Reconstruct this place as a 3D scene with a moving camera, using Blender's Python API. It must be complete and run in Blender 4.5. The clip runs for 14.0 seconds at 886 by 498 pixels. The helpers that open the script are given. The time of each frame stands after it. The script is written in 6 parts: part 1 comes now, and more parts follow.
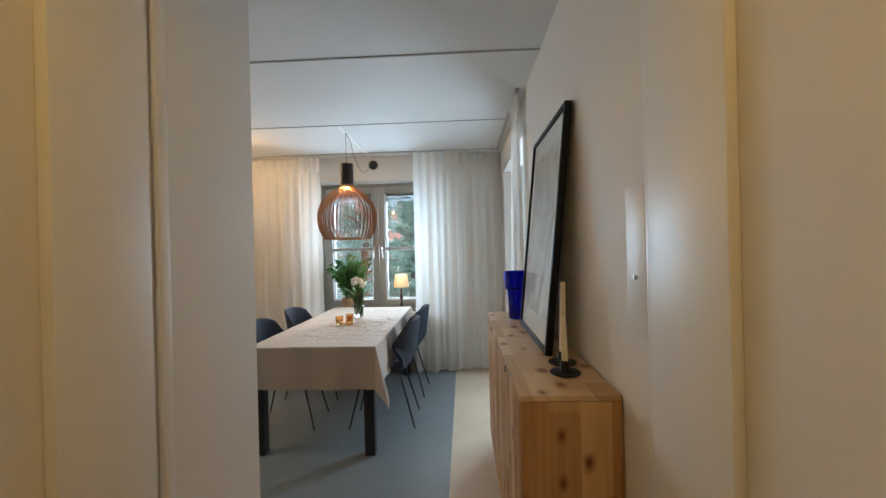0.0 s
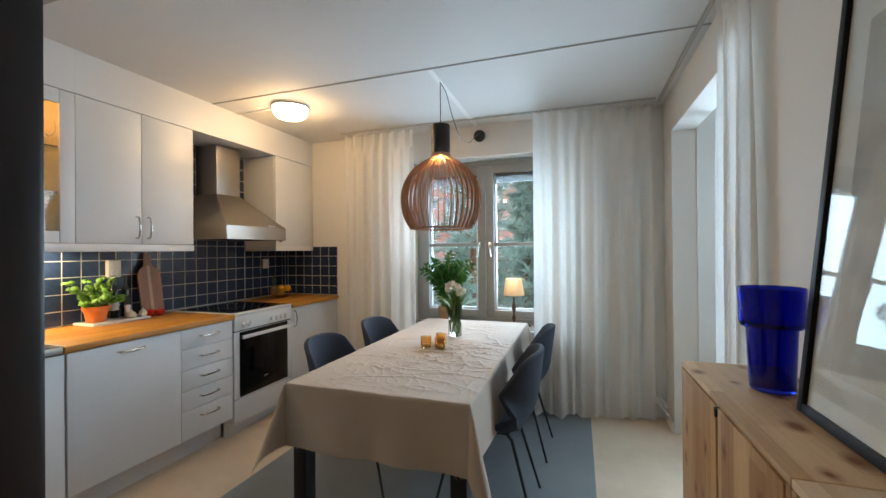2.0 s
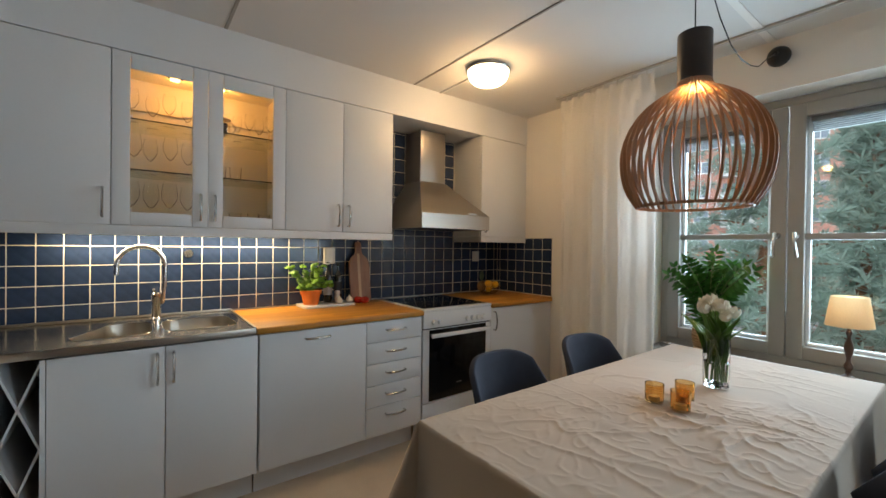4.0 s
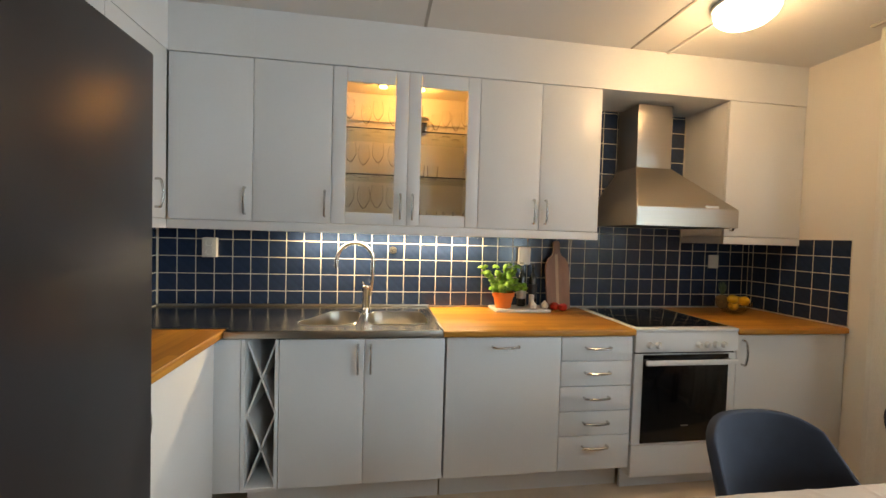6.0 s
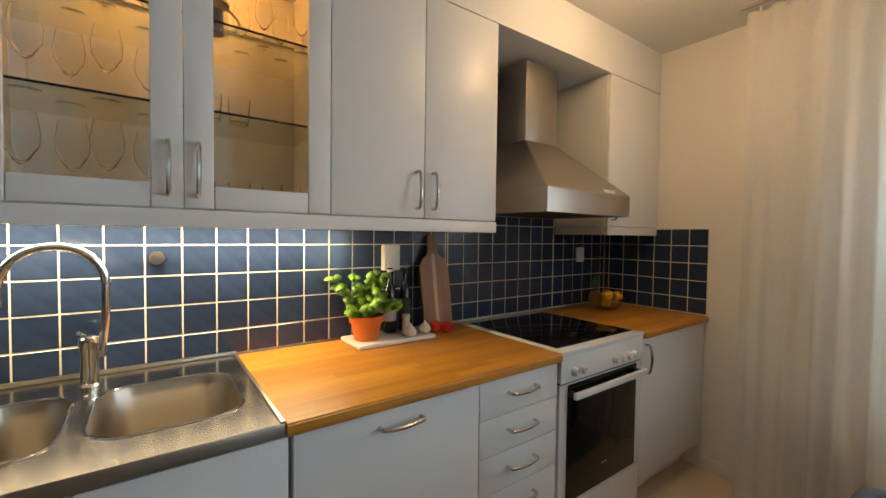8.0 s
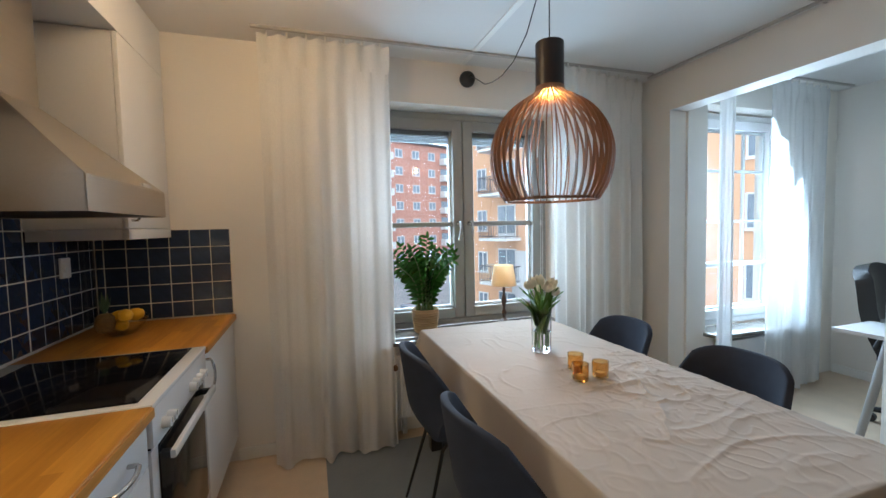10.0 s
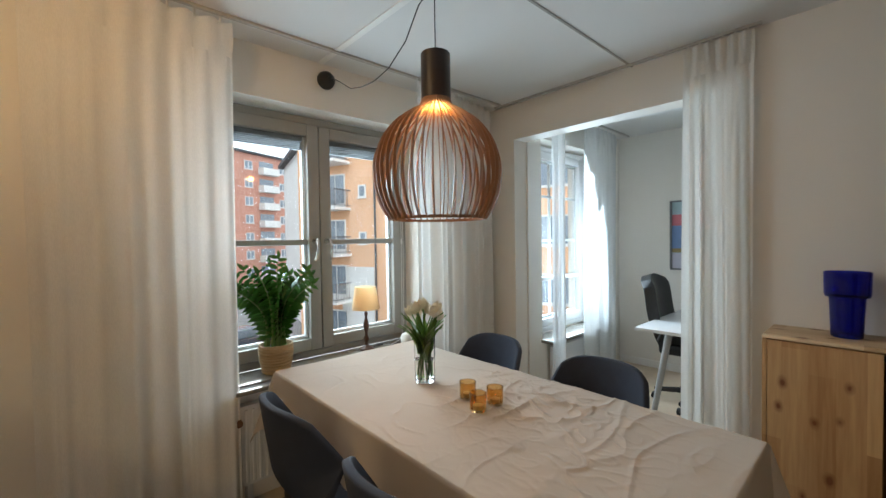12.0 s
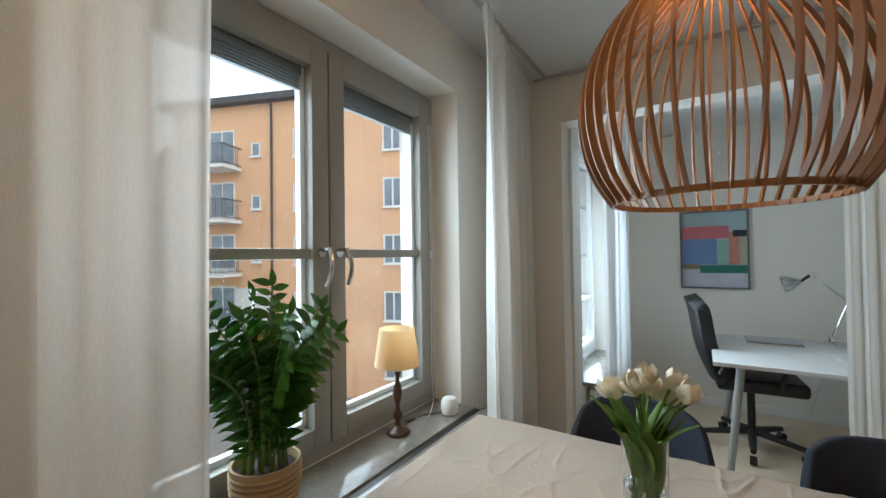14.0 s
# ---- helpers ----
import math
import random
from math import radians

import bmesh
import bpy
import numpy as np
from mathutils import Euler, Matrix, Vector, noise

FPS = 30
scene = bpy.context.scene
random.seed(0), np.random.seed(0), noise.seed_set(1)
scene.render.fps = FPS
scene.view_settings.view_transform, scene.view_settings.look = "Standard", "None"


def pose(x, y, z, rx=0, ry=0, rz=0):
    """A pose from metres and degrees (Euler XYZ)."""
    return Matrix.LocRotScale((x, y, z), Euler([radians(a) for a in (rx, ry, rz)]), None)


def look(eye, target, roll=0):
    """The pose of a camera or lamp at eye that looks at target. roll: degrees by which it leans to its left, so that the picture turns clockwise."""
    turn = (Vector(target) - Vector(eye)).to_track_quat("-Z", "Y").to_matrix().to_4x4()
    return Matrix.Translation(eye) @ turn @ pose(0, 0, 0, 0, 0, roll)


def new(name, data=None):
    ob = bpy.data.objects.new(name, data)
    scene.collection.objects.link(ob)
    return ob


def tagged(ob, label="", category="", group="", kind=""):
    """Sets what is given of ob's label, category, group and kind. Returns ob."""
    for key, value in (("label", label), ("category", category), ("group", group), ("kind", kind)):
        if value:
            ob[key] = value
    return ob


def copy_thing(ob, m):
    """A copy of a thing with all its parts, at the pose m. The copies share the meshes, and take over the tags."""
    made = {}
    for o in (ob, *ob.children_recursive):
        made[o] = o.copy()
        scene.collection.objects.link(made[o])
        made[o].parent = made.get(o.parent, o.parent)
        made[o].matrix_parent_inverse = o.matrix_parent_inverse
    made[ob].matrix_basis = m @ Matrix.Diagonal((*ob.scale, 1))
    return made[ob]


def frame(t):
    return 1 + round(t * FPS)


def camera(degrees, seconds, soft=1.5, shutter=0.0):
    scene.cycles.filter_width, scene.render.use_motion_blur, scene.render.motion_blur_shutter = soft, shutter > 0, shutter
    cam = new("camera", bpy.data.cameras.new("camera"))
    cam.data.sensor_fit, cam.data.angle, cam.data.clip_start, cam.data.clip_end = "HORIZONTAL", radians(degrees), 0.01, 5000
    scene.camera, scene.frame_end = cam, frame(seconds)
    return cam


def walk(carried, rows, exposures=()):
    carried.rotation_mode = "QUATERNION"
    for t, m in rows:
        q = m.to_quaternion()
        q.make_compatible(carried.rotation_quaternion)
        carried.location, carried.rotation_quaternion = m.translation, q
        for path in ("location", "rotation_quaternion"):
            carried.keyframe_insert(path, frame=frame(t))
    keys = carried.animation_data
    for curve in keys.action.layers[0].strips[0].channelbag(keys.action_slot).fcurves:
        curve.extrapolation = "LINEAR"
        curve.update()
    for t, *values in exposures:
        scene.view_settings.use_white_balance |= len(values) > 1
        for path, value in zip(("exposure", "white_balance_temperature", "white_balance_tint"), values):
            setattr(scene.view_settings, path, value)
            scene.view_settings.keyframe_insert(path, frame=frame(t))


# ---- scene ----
cam = camera(95.3, 14.0)
PATH = [
    (0, (0.971, 0.821, 1.387), (0.87, 2.819, 1.386), -1.4),
    (0.5, (0.929, 1.133, 1.383), (0.734, 3.123, 1.388), -1.0),
    (1, (0.892, 1.45, 1.366), (0.583, 3.425, 1.381), -0.8),
    (1.5, (0.84, 1.707, 1.356), (0.374, 3.652, 1.369), -0.8),
    (2, (0.776, 1.953, 1.351), (0.14, 3.849, 1.359), -0.5),
    (2.5, (0.724, 2.186, 1.332), (-0.139, 3.99, 1.333), -0.2),
    (3, (0.664, 2.41, 1.332), (-0.421, 4.09, 1.325), 0.1),
    (3.5, (0.596, 2.593, 1.326), (-0.737, 4.083, 1.315), 0.3),
    (4, (0.597, 2.736, 1.328), (-0.996, 3.946, 1.312), 0.7),
    (4.2, (0.605, 2.768, 1.337), (-1.094, 3.823, 1.317), 1.1),
    (6.3, (0.219, 2.935, 1.363), (-1.759, 3.223, 1.3), 1.6),
    (6.5, (0.123, 2.953, 1.366), (-1.852, 3.258, 1.298), 1.6),
    (7, (-0.123, 2.992, 1.354), (-2.064, 3.47, 1.294), 1.4),
    (7.5, (-0.372, 2.964, 1.34), (-2.229, 3.705, 1.279), 1.2),
    (8, (-0.616, 2.963, 1.347), (-2.23, 4.141, 1.281), 0.7),
    (8.5, (-0.821, 2.976, 1.358), (-2.082, 4.527, 1.286), 0.3),
    (9, (-0.991, 2.944, 1.372), (-1.578, 4.854, 1.292), -0.0),
    (9.2, (-1.014, 2.922, 1.374), (-1.321, 4.896, 1.291), -0.4),
    (11.3, (-1.318, 2.952, 1.416), (-0.019, 4.468, 1.297), -0.9),
    (11.5, (-1.3, 3.005, 1.418), (0.022, 4.502, 1.312), -0.9),
    (12, (-1.248, 3.236, 1.413), (0.099, 4.713, 1.363), -0.9),
    (12.5, (-1.248, 3.56, 1.403), (0.122, 5.018, 1.393), -0.8),
    (13, (-1.227, 3.877, 1.395), (0.195, 5.283, 1.419), -0.9),
    (13.5, (-1.166, 4.21, 1.391), (0.347, 5.517, 1.429), -0.8),
    (14, (-1.095, 4.561, 1.392), (0.588, 5.641, 1.425), -0.8),
]
walk(cam, [(t, look(eye, target, roll)) for t, eye, target, roll in PATH], [(0.0, 0.06, 6150, 10), (0.7, 0.0, 6150, 10), (1.5, 0.04, 6100, 10), (2.5, -0.36, 6250, 10), (3.0, -0.44, 6300, 10), (4.0, -0.47, 6500, 10), (6.5, 0.03, 6950, 10), (7.5, -0.27, 6900, 10), (8.5, -0.39, 6100, 10), (9.0, -0.34, 5400, 10), (11.5, -0.42, 6850, 10), (12.5, -0.67, 6530, 10), (14.0, -0.92, 6730, 10)])

# ---- light of the place: overcast day outside, warm lamps inside ----
world = bpy.data.worlds.new("world")
scene.world = world
world.use_nodes = True
wn, wl = world.node_tree.nodes, world.node_tree.links
sky = wn.new("ShaderNodeTexSky")
sky.sky_type, sky.sun_disc, sky.sun_elevation, sky.sun_rotation = "NISHITA", False, radians(35), radians(200)
sky_mix = wn.new("ShaderNodeMix")
sky_mix.data_type = "RGBA"
sky_mix.inputs[0].default_value = 0.88
sky_mix.inputs[7].default_value = (8.2, 9.0, 10.0, 1)
wl.new(sky.outputs[0], sky_mix.inputs[6])
wl.new(sky_mix.outputs[2], wn["Background"].inputs[0])
wn["Background"].inputs[1].default_value = 0.42


def lamp(name, kind, energy, colour, m, **more):
    data = bpy.data.lights.new(name, kind)
    data.energy, data.color = energy, colour
    if kind == "AREA":
        data.shape, data.size, data.size_y = "RECTANGLE", more["size"][0], more["size"][1]
        data.spread = radians(more.get("spread", 180))
    elif kind == "SUN":
        data.angle = radians(more["angle"])
    else:
        data.shadow_soft_size = more.get("soft", 0.03)
    ob = new(name, data)
    ob.matrix_world = m
    return ob


DAY, WARM, AMBER, NEUTRAL = (0.63, 0.835, 1.0), (1.0, 0.60, 0.26), (1.0, 0.50, 0.14), (1.0, 0.78, 0.46)
lamp("sun", "SUN", 1.4, (1.0, 0.95, 0.88), pose(0, 0, 30, 55, 0, 160), angle=20)
lamp("kitchen_window_daylight", "AREA", 66, DAY, look((-0.06, 6.02, 1.55), (-0.06, 3.4, 1.25)), size=(1.3, 1.3), spread=150)
lamp("office_window_daylight", "AREA", 76, DAY, look((2.25, 5.36, 1.4), (1.2, 3.2, 0.7)), size=(0.9, 1.6), spread=160)
lamp("ceiling_bulb", "POINT", 10.5, WARM, pose(-1.36, 4.58, 2.335), soft=0.06)
lamp("pendant_bulb", "POINT", 7, AMBER, pose(-0.097, 4.527, 1.972), soft=0.03)
lamp("table_lamp_bulb", "POINT", 0.30, AMBER, pose(0.215, 5.635, 1.012), soft=0.03)
lamp("under_cabinet_strip", "AREA", 21, NEUTRAL, pose(-2.17, 2.98, 1.384), size=(0.03, 1.12))
lamp("cabinet_bulb_a", "POINT", 2.1, (1.0, 0.43, 0.085), pose(-2.06, 2.92, 2.17), soft=0.02)
lamp("cabinet_bulb_b", "POINT", 2.1, (1.0, 0.43, 0.085), pose(-2.06, 3.14, 2.17), soft=0.02)
lamp("hall_bulb", "POINT", 8.5, (1.0, 0.63, 0.20), pose(0.85, 0.55, 2.30), soft=0.1)

# ---- materials ----


def node_material(name):
    m = bpy.data.materials.new(name)
    m.use_nodes = True
    return m, m.node_tree.nodes, m.node_tree.links, m.node_tree.nodes["Principled BSDF"]


def noise_node(n, l, scale, detail=4.0, stretch=(1, 1, 1), rough=0.55):
    co, mp, no = n.new("ShaderNodeTexCoord"), n.new("ShaderNodeMapping"), n.new("ShaderNodeTexNoise")
    mp.inputs["Scale"].default_value = stretch
    no.inputs["Scale"].default_value, no.inputs["Detail"].default_value, no.inputs["Roughness"].default_value = scale, detail, rough
    l.new(co.outputs["Object"], mp.inputs[0])
    l.new(mp.outputs[0], no.inputs["Vector"])
    return no


def ramp_node(n, l, source, stops):
    r = n.new("ShaderNodeValToRGB")
    e = r.color_ramp.elements
    while len(e) < len(stops):
        e.new(0.5)
    for k, (p, c) in enumerate(stops):
        e[k].position, e[k].color = p, (*c, 1)
    l.new(source, r.inputs[0])
    return r


def shade(c, f):
    return tuple(min(1.0, v * f) for v in c)


def paint(name, colour, rough=0.5, metal=0.0, var=0.06, scale=3.0, bump=0.0, grain=180.0, stretch=(1, 1, 1), random_tone=0.0, coat=0.0, spec=0.5):
    """A surface of one colour with blotches, fine grain and relief."""
    m, n, l, p = node_material(name)
    big, fine = noise_node(n, l, scale, 5, stretch), noise_node(n, l, grain, 3, stretch)
    mix = n.new("ShaderNodeMath")
    mix.operation = "MULTIPLY_ADD"
    mix.inputs[1].default_value = 0.35
    l.new(fine.outputs[0], mix.inputs[0])
    half = n.new("ShaderNodeMath")
    half.operation = "MULTIPLY"
    half.inputs[1].default_value = 0.65
    l.new(big.outputs[0], half.inputs[0])
    l.new(half.outputs[0], mix.inputs[2])
    r = ramp_node(n, l, mix.outputs[0], [(0.3, shade(colour, 1 - var)), (0.7, shade(colour, 1 + var))])
    out = r.outputs[0]
    if random_tone:
        info, hsv, mr = n.new("ShaderNodeObjectInfo"), n.new("ShaderNodeHueSaturation"), n.new("ShaderNodeMapRange")
        mr.inputs[3].default_value, mr.inputs[4].default_value = 1 - random_tone, 1 + random_tone
        l.new(info.outputs["Random"], mr.inputs[0])
        l.new(mr.outputs[0], hsv.inputs["Value"])
        l.new(out, hsv.inputs["Color"])
        out = hsv.outputs[0]
    l.new(out, p.inputs["Base Color"])
    rr = n.new("ShaderNodeMapRange")
    rr.inputs[3].default_value, rr.inputs[4].default_value = max(0.02, rough - 0.06), min(1, rough + 0.06)
    l.new(big.outputs[0], rr.inputs[0])
    l.new(rr.outputs[0], p.inputs["Roughness"])
    p.inputs["Metallic"].default_value, p.inputs["Coat Weight"].default_value = metal, coat
    p.inputs["Specular IOR Level"].default_value = spec
    if bump:
        b = n.new("ShaderNodeBump")
        b.inputs["Strength"].default_value, b.inputs["Distance"].default_value = bump, 0.002
        l.new(mix.outputs[0], b.inputs["Height"])
        l.new(b.outputs[0], p.inputs["Normal"])
    return m


def plane_coords(n, l, along):
    """Across and along coordinates, in metres, for boards whose grain runs along an axis."""
    co, sp = n.new("ShaderNodeTexCoord"), n.new("ShaderNodeSeparateXYZ")
    l.new(co.outputs["Object"], sp.inputs[0])
    add = n.new("ShaderNodeMath")
    add.operation = "ADD"
    l.new(sp.outputs[{"x": 1, "y": 0, "z": 0}[along]], add.inputs[0])
    l.new(sp.outputs[{"x": 2, "y": 2, "z": 1}[along]], add.inputs[1])
    return add.outputs[0], sp.outputs["xyz".index(along)]


def math_node(n, l, kind, a, b=None, c=None):
    m = n.new("ShaderNodeMath")
    m.operation = kind
    for k, v in enumerate((a, b, c)):
        if v is None:
            continue
        if isinstance(v, (int, float)):
            m.inputs[k].default_value = v
        else:
            l.new(v, m.inputs[k])
    return m.outputs[0]


def wood(name, dark, light, along="y", grain=14.0, rough=0.45, knots=0.0, staves=0.0, random_tone=0.05, bump=0.15):
    """Grain drawn out along one axis, with glued staves and knots."""
    m, n, l, p = node_material(name)
    stretch = {"x": (0.07, 1, 1), "y": (1, 0.07, 1), "z": (1, 1, 0.07)}[along]
    g, f = noise_node(n, l, grain, 8, stretch, 0.65), noise_node(n, l, grain * 7, 3, stretch)
    mx = n.new("ShaderNodeMix")
    mx.inputs[0].default_value = 0.3
    l.new(g.outputs[0], mx.inputs[2])
    l.new(f.outputs[0], mx.inputs[3])
    out = mx.outputs[0]
    u, v = plane_coords(n, l, along)
    if staves:
        band = math_node(n, l, "FLOOR", math_node(n, l, "MULTIPLY", u, staves))
        wn1 = n.new("ShaderNodeTexWhiteNoise")
        wn1.noise_dimensions = "1D"
        l.new(band, wn1.inputs["W"])
        piece = math_node(n, l, "FLOOR", math_node(n, l, "MULTIPLY_ADD", v, 1.6, math_node(n, l, "MULTIPLY", wn1.outputs[0], 5.0)))
        wn2 = n.new("ShaderNodeTexWhiteNoise")
        wn2.noise_dimensions = "1D"
        l.new(math_node(n, l, "MULTIPLY_ADD", piece, 7.31, band), wn2.inputs["W"])
        out = math_node(n, l, "MULTIPLY_ADD", math_node(n, l, "SUBTRACT", wn2.outputs[0], 0.5), 0.34 if knots else 0.24, out)
    r = ramp_node(n, l, out, [(0.30, dark), (0.74, light)])
    col = r.outputs[0]
    if knots:
        cmb, vo = n.new("ShaderNodeCombineXYZ"), n.new("ShaderNodeTexVoronoi")
        vo.voronoi_dimensions = "2D"
        l.new(u, cmb.inputs[0])
        l.new(math_node(n, l, "MULTIPLY", v, 0.62), cmb.inputs[1])
        vo.inputs["Randomness"].default_value = 1.0
        vo.inputs["Scale"].default_value = knots
        l.new(cmb.outputs[0], vo.inputs["Vector"])
        wob = noise_node(n, l, 26, 3)
        dist = math_node(n, l, "MULTIPLY_ADD", wob.outputs[0], 0.10, vo.outputs["Distance"])
        sepc = n.new("ShaderNodeSeparateColor")
        l.new(vo.outputs["Color"], sepc.inputs[0])
        dist = math_node(n, l, "MULTIPLY_ADD", sepc.outputs[0], 0.085, dist)
        dist = math_node(n, l, "ADD", dist, math_node(n, l, "GREATER_THAN", sepc.outputs[1], 0.85))
        k = ramp_node(n, l, dist, [(0.13, (1, 1, 1)), (0.17, (0.6, 0.6, 0.6)), (0.27, (0, 0, 0))])
        km = n.new("ShaderNodeMix")
        km.data_type = "RGBA"
        km.inputs[7].default_value = (dark[0] * 0.48, dark[1] * 0.30, dark[2] * 0.22, 1)
        l.new(k.outputs[0], km.inputs[0])
        l.new(col, km.inputs[6])
        col = km.outputs[2]
    info, hsv, mr = n.new("ShaderNodeObjectInfo"), n.new("ShaderNodeHueSaturation"), n.new("ShaderNodeMapRange")
    mr.inputs[3].default_value, mr.inputs[4].default_value = 1 - random_tone, 1 + random_tone
    l.new(info.outputs["Random"], mr.inputs[0])
    l.new(mr.outputs[0], hsv.inputs["Value"])
    l.new(col, hsv.inputs["Color"])
    l.new(hsv.outputs[0], p.inputs["Base Color"])
    p.inputs["Roughness"].default_value = rough
    b = n.new("ShaderNodeBump")
    b.inputs["Strength"].default_value, b.inputs["Distance"].default_value = bump, 0.001
    l.new(mx.outputs[0], b.inputs["Height"])
    l.new(b.outputs[0], p.inputs["Normal"])
    return m


def clear(name, colour, rough=0.0, ior=1.45):
    m, n, l, p = node_material(name)
    p.inputs["Base Color"].default_value = (*colour, 1)
    p.inputs["Transmission Weight"].default_value, p.inputs["Roughness"].default_value, p.inputs["IOR"].default_value = 1.0, rough, ior
    return m


def pane(name, tint=(0.96, 0.98, 0.98), gloss=0.08, rim=0.6):
    """Thin sheet of window glass: see-through with a faint mirror."""
    m, n, l, p = node_material(name)
    t, g, mx, lw = n.new("ShaderNodeBsdfTransparent"), n.new("ShaderNodeBsdfGlossy"), n.new("ShaderNodeMixShader"), n.new("ShaderNodeLayerWeight")
    t.inputs[0].default_value, g.inputs["Roughness"].default_value = (*tint, 1), 0.01
    lw.inputs["Blend"].default_value = 0.5
    edge, sc = n.new("ShaderNodeMath"), n.new("ShaderNodeMath")
    edge.operation, edge.inputs[1].default_value = "POWER", 4.0
    sc.operation, sc.inputs[1].default_value, sc.inputs[2].default_value = "MULTIPLY_ADD", rim, gloss * 0.5
    l.new(lw.outputs["Facing"], edge.inputs[0])
    l.new(edge.outputs[0], sc.inputs[0])
    l.new(sc.outputs[0], mx.inputs[0])
    l.new(t.outputs[0], mx.inputs[1])
    l.new(g.outputs[0], mx.inputs[2])
    l.new(mx.outputs[0], n["Material Output"].inputs[0])
    return m


def cloth_sheer(name, colour, open_part, through_part):
    """Woven cloth that lets light pass: part holes, part diffuse, part translucent."""
    m, n, l, p = node_material(name)
    d, t, h = n.new("ShaderNodeBsdfDiffuse"), n.new("ShaderNodeBsdfTranslucent"), n.new("ShaderNodeBsdfTransparent")
    a, b = n.new("ShaderNodeMixShader"), n.new("ShaderNodeMixShader")
    weave = noise_node(n, l, 420, 2, (1, 1, 0.15))
    r = ramp_node(n, l, weave.outputs[0], [(0.35, shade(colour, 0.93)), (0.65, colour)])
    l.new(r.outputs[0], d.inputs[0])
    l.new(r.outputs[0], t.inputs[0])
    a.inputs[0].default_value, b.inputs[0].default_value = through_part, open_part
    l.new(d.outputs[0], a.inputs[1])
    l.new(t.outputs[0], a.inputs[2])
    l.new(a.outputs[0], b.inputs[1])
    l.new(h.outputs[0], b.inputs[2])
    l.new(b.outputs[0], n["Material Output"].inputs[0])
    return m


def glow(name, colour, strength):
    m, n, l, p = node_material(name)
    p.inputs["Base Color"].default_value = (*shade(colour, 0.8), 1)
    p.inputs["Emission Color"].default_value, p.inputs["Emission Strength"].default_value = (*colour, 1), strength
    return m


WALL = paint("wall_paint", (0.78, 0.74, 0.68), 0.62, var=0.025, scale=1.2, bump=0.12, grain=260)
CEIL = paint("ceiling_paint", (0.70, 0.69, 0.67), 0.75, var=0.02, scale=1.0, bump=0.15, grain=220)
TRIM = paint("trim_paint", (0.80, 0.78, 0.74), 0.4, var=0.02)
JOINT = paint("ceiling_joint", (0.36, 0.34, 0.31), 0.8, var=0.1)
CAB = paint("cabinet_lacquer", (0.72, 0.715, 0.71), 0.36, var=0.025, scale=2.0, bump=0.05, grain=90)
CAB_IN = paint("cabinet_inside", (0.70, 0.67, 0.62), 0.5, var=0.03)
TILE = paint("blue_tile_glaze", (0.018, 0.031, 0.068), 0.15, var=0.18, scale=14, bump=0.05, grain=40, random_tone=0.16)
GROUT = paint("tile_grout", (0.66, 0.61, 0.50), 0.8, var=0.12, scale=6, bump=0.3)
OAK = wood("oiled_oak", (0.34, 0.130, 0.012), (0.60, 0.275, 0.034), "y", 12, 0.42, staves=24)
OAK_X = wood("oiled_oak_across", (0.34, 0.130, 0.012), (0.60, 0.275, 0.034), "x", 12, 0.42, staves=24)
STEEL = paint("brushed_steel", (0.42, 0.385, 0.335), 0.33, 1.0, var=0.05, scale=5, bump=0.04, grain=160, stretch=(1, 0.03, 1))
STEEL_TOP = paint("steel_drainer", (0.46, 0.43, 0.39), 0.20, 1.0, var=0.05, scale=5, bump=0.03, grain=160, stretch=(1, 0.03, 1))
HOOD = paint("hood_steel", (0.45, 0.405, 0.35), 0.32, 1.0, var=0.05, scale=5, bump=0.04, grain=160, stretch=(1, 0.03, 1))
CHROME = paint("chrome", (0.72, 0.72, 0.72), 0.1, 1.0, var=0.02)
HANDLE = paint("satin_nickel", (0.55, 0.54, 0.52), 0.25, 1.0, var=0.03)
ENAMEL = paint("white_enamel", (0.74, 0.74, 0.74), 0.22, var=0.015)
BLACKGLASS = paint("black_glass", (0.004, 0.004, 0.005), 0.09, var=0.05, spec=0.35)
FRIDGE = paint("black_lacquered_steel", (0.022, 0.019, 0.021), 0.30, var=0.15, scale=2)
BLACKPLASTIC = paint("black_plastic", (0.012, 0.012, 0.013), 0.45, var=0.1)
WHITEPLASTIC = paint("white_plastic", (0.70, 0.68, 0.63), 0.35, var=0.02)
BEIGE = paint("beige_linoleum", (0.62, 0.49, 0.355), 0.42, var=0.09, scale=7, bump=0.04, grain=120)
GREY = paint("grey_linoleum", (0.205, 0.222, 0.230), 0.38, var=0.09, scale=7, bump=0.04, grain=120)
LINEN = paint("linen_cloth", (0.49, 0.415, 0.345), 0.80, var=0.05, scale=6, bump=0.30, grain=520, spec=0.2)
SHEER = cloth_sheer("sheer_curtain", (0.87, 0.845, 0.80), 0.10, 0.30)
SHEER_THIN = cloth_sheer("thin_sheer_curtain", (0.84, 0.86, 0.87), 0.26, 0.22)
VELVET = paint("blue_grey_upholstery", (0.032, 0.038, 0.056), 0.8, var=0.15, scale=20, bump=0.25, grain=500, spec=0.3)
BLACKMETAL = paint("black_metal", (0.008, 0.008, 0.008), 0.4, var=0.1)
LEGWOOD = paint("black_brown_wood", (0.012, 0.009, 0.008), 0.4, var=0.2, stretch=(1, 1, 0.1))
PINE = wood("pine", (0.37, 0.185, 0.070), (0.66, 0.43, 0.21), "z", 9, 0.48, knots=8.0, staves=11, random_tone=0.06)
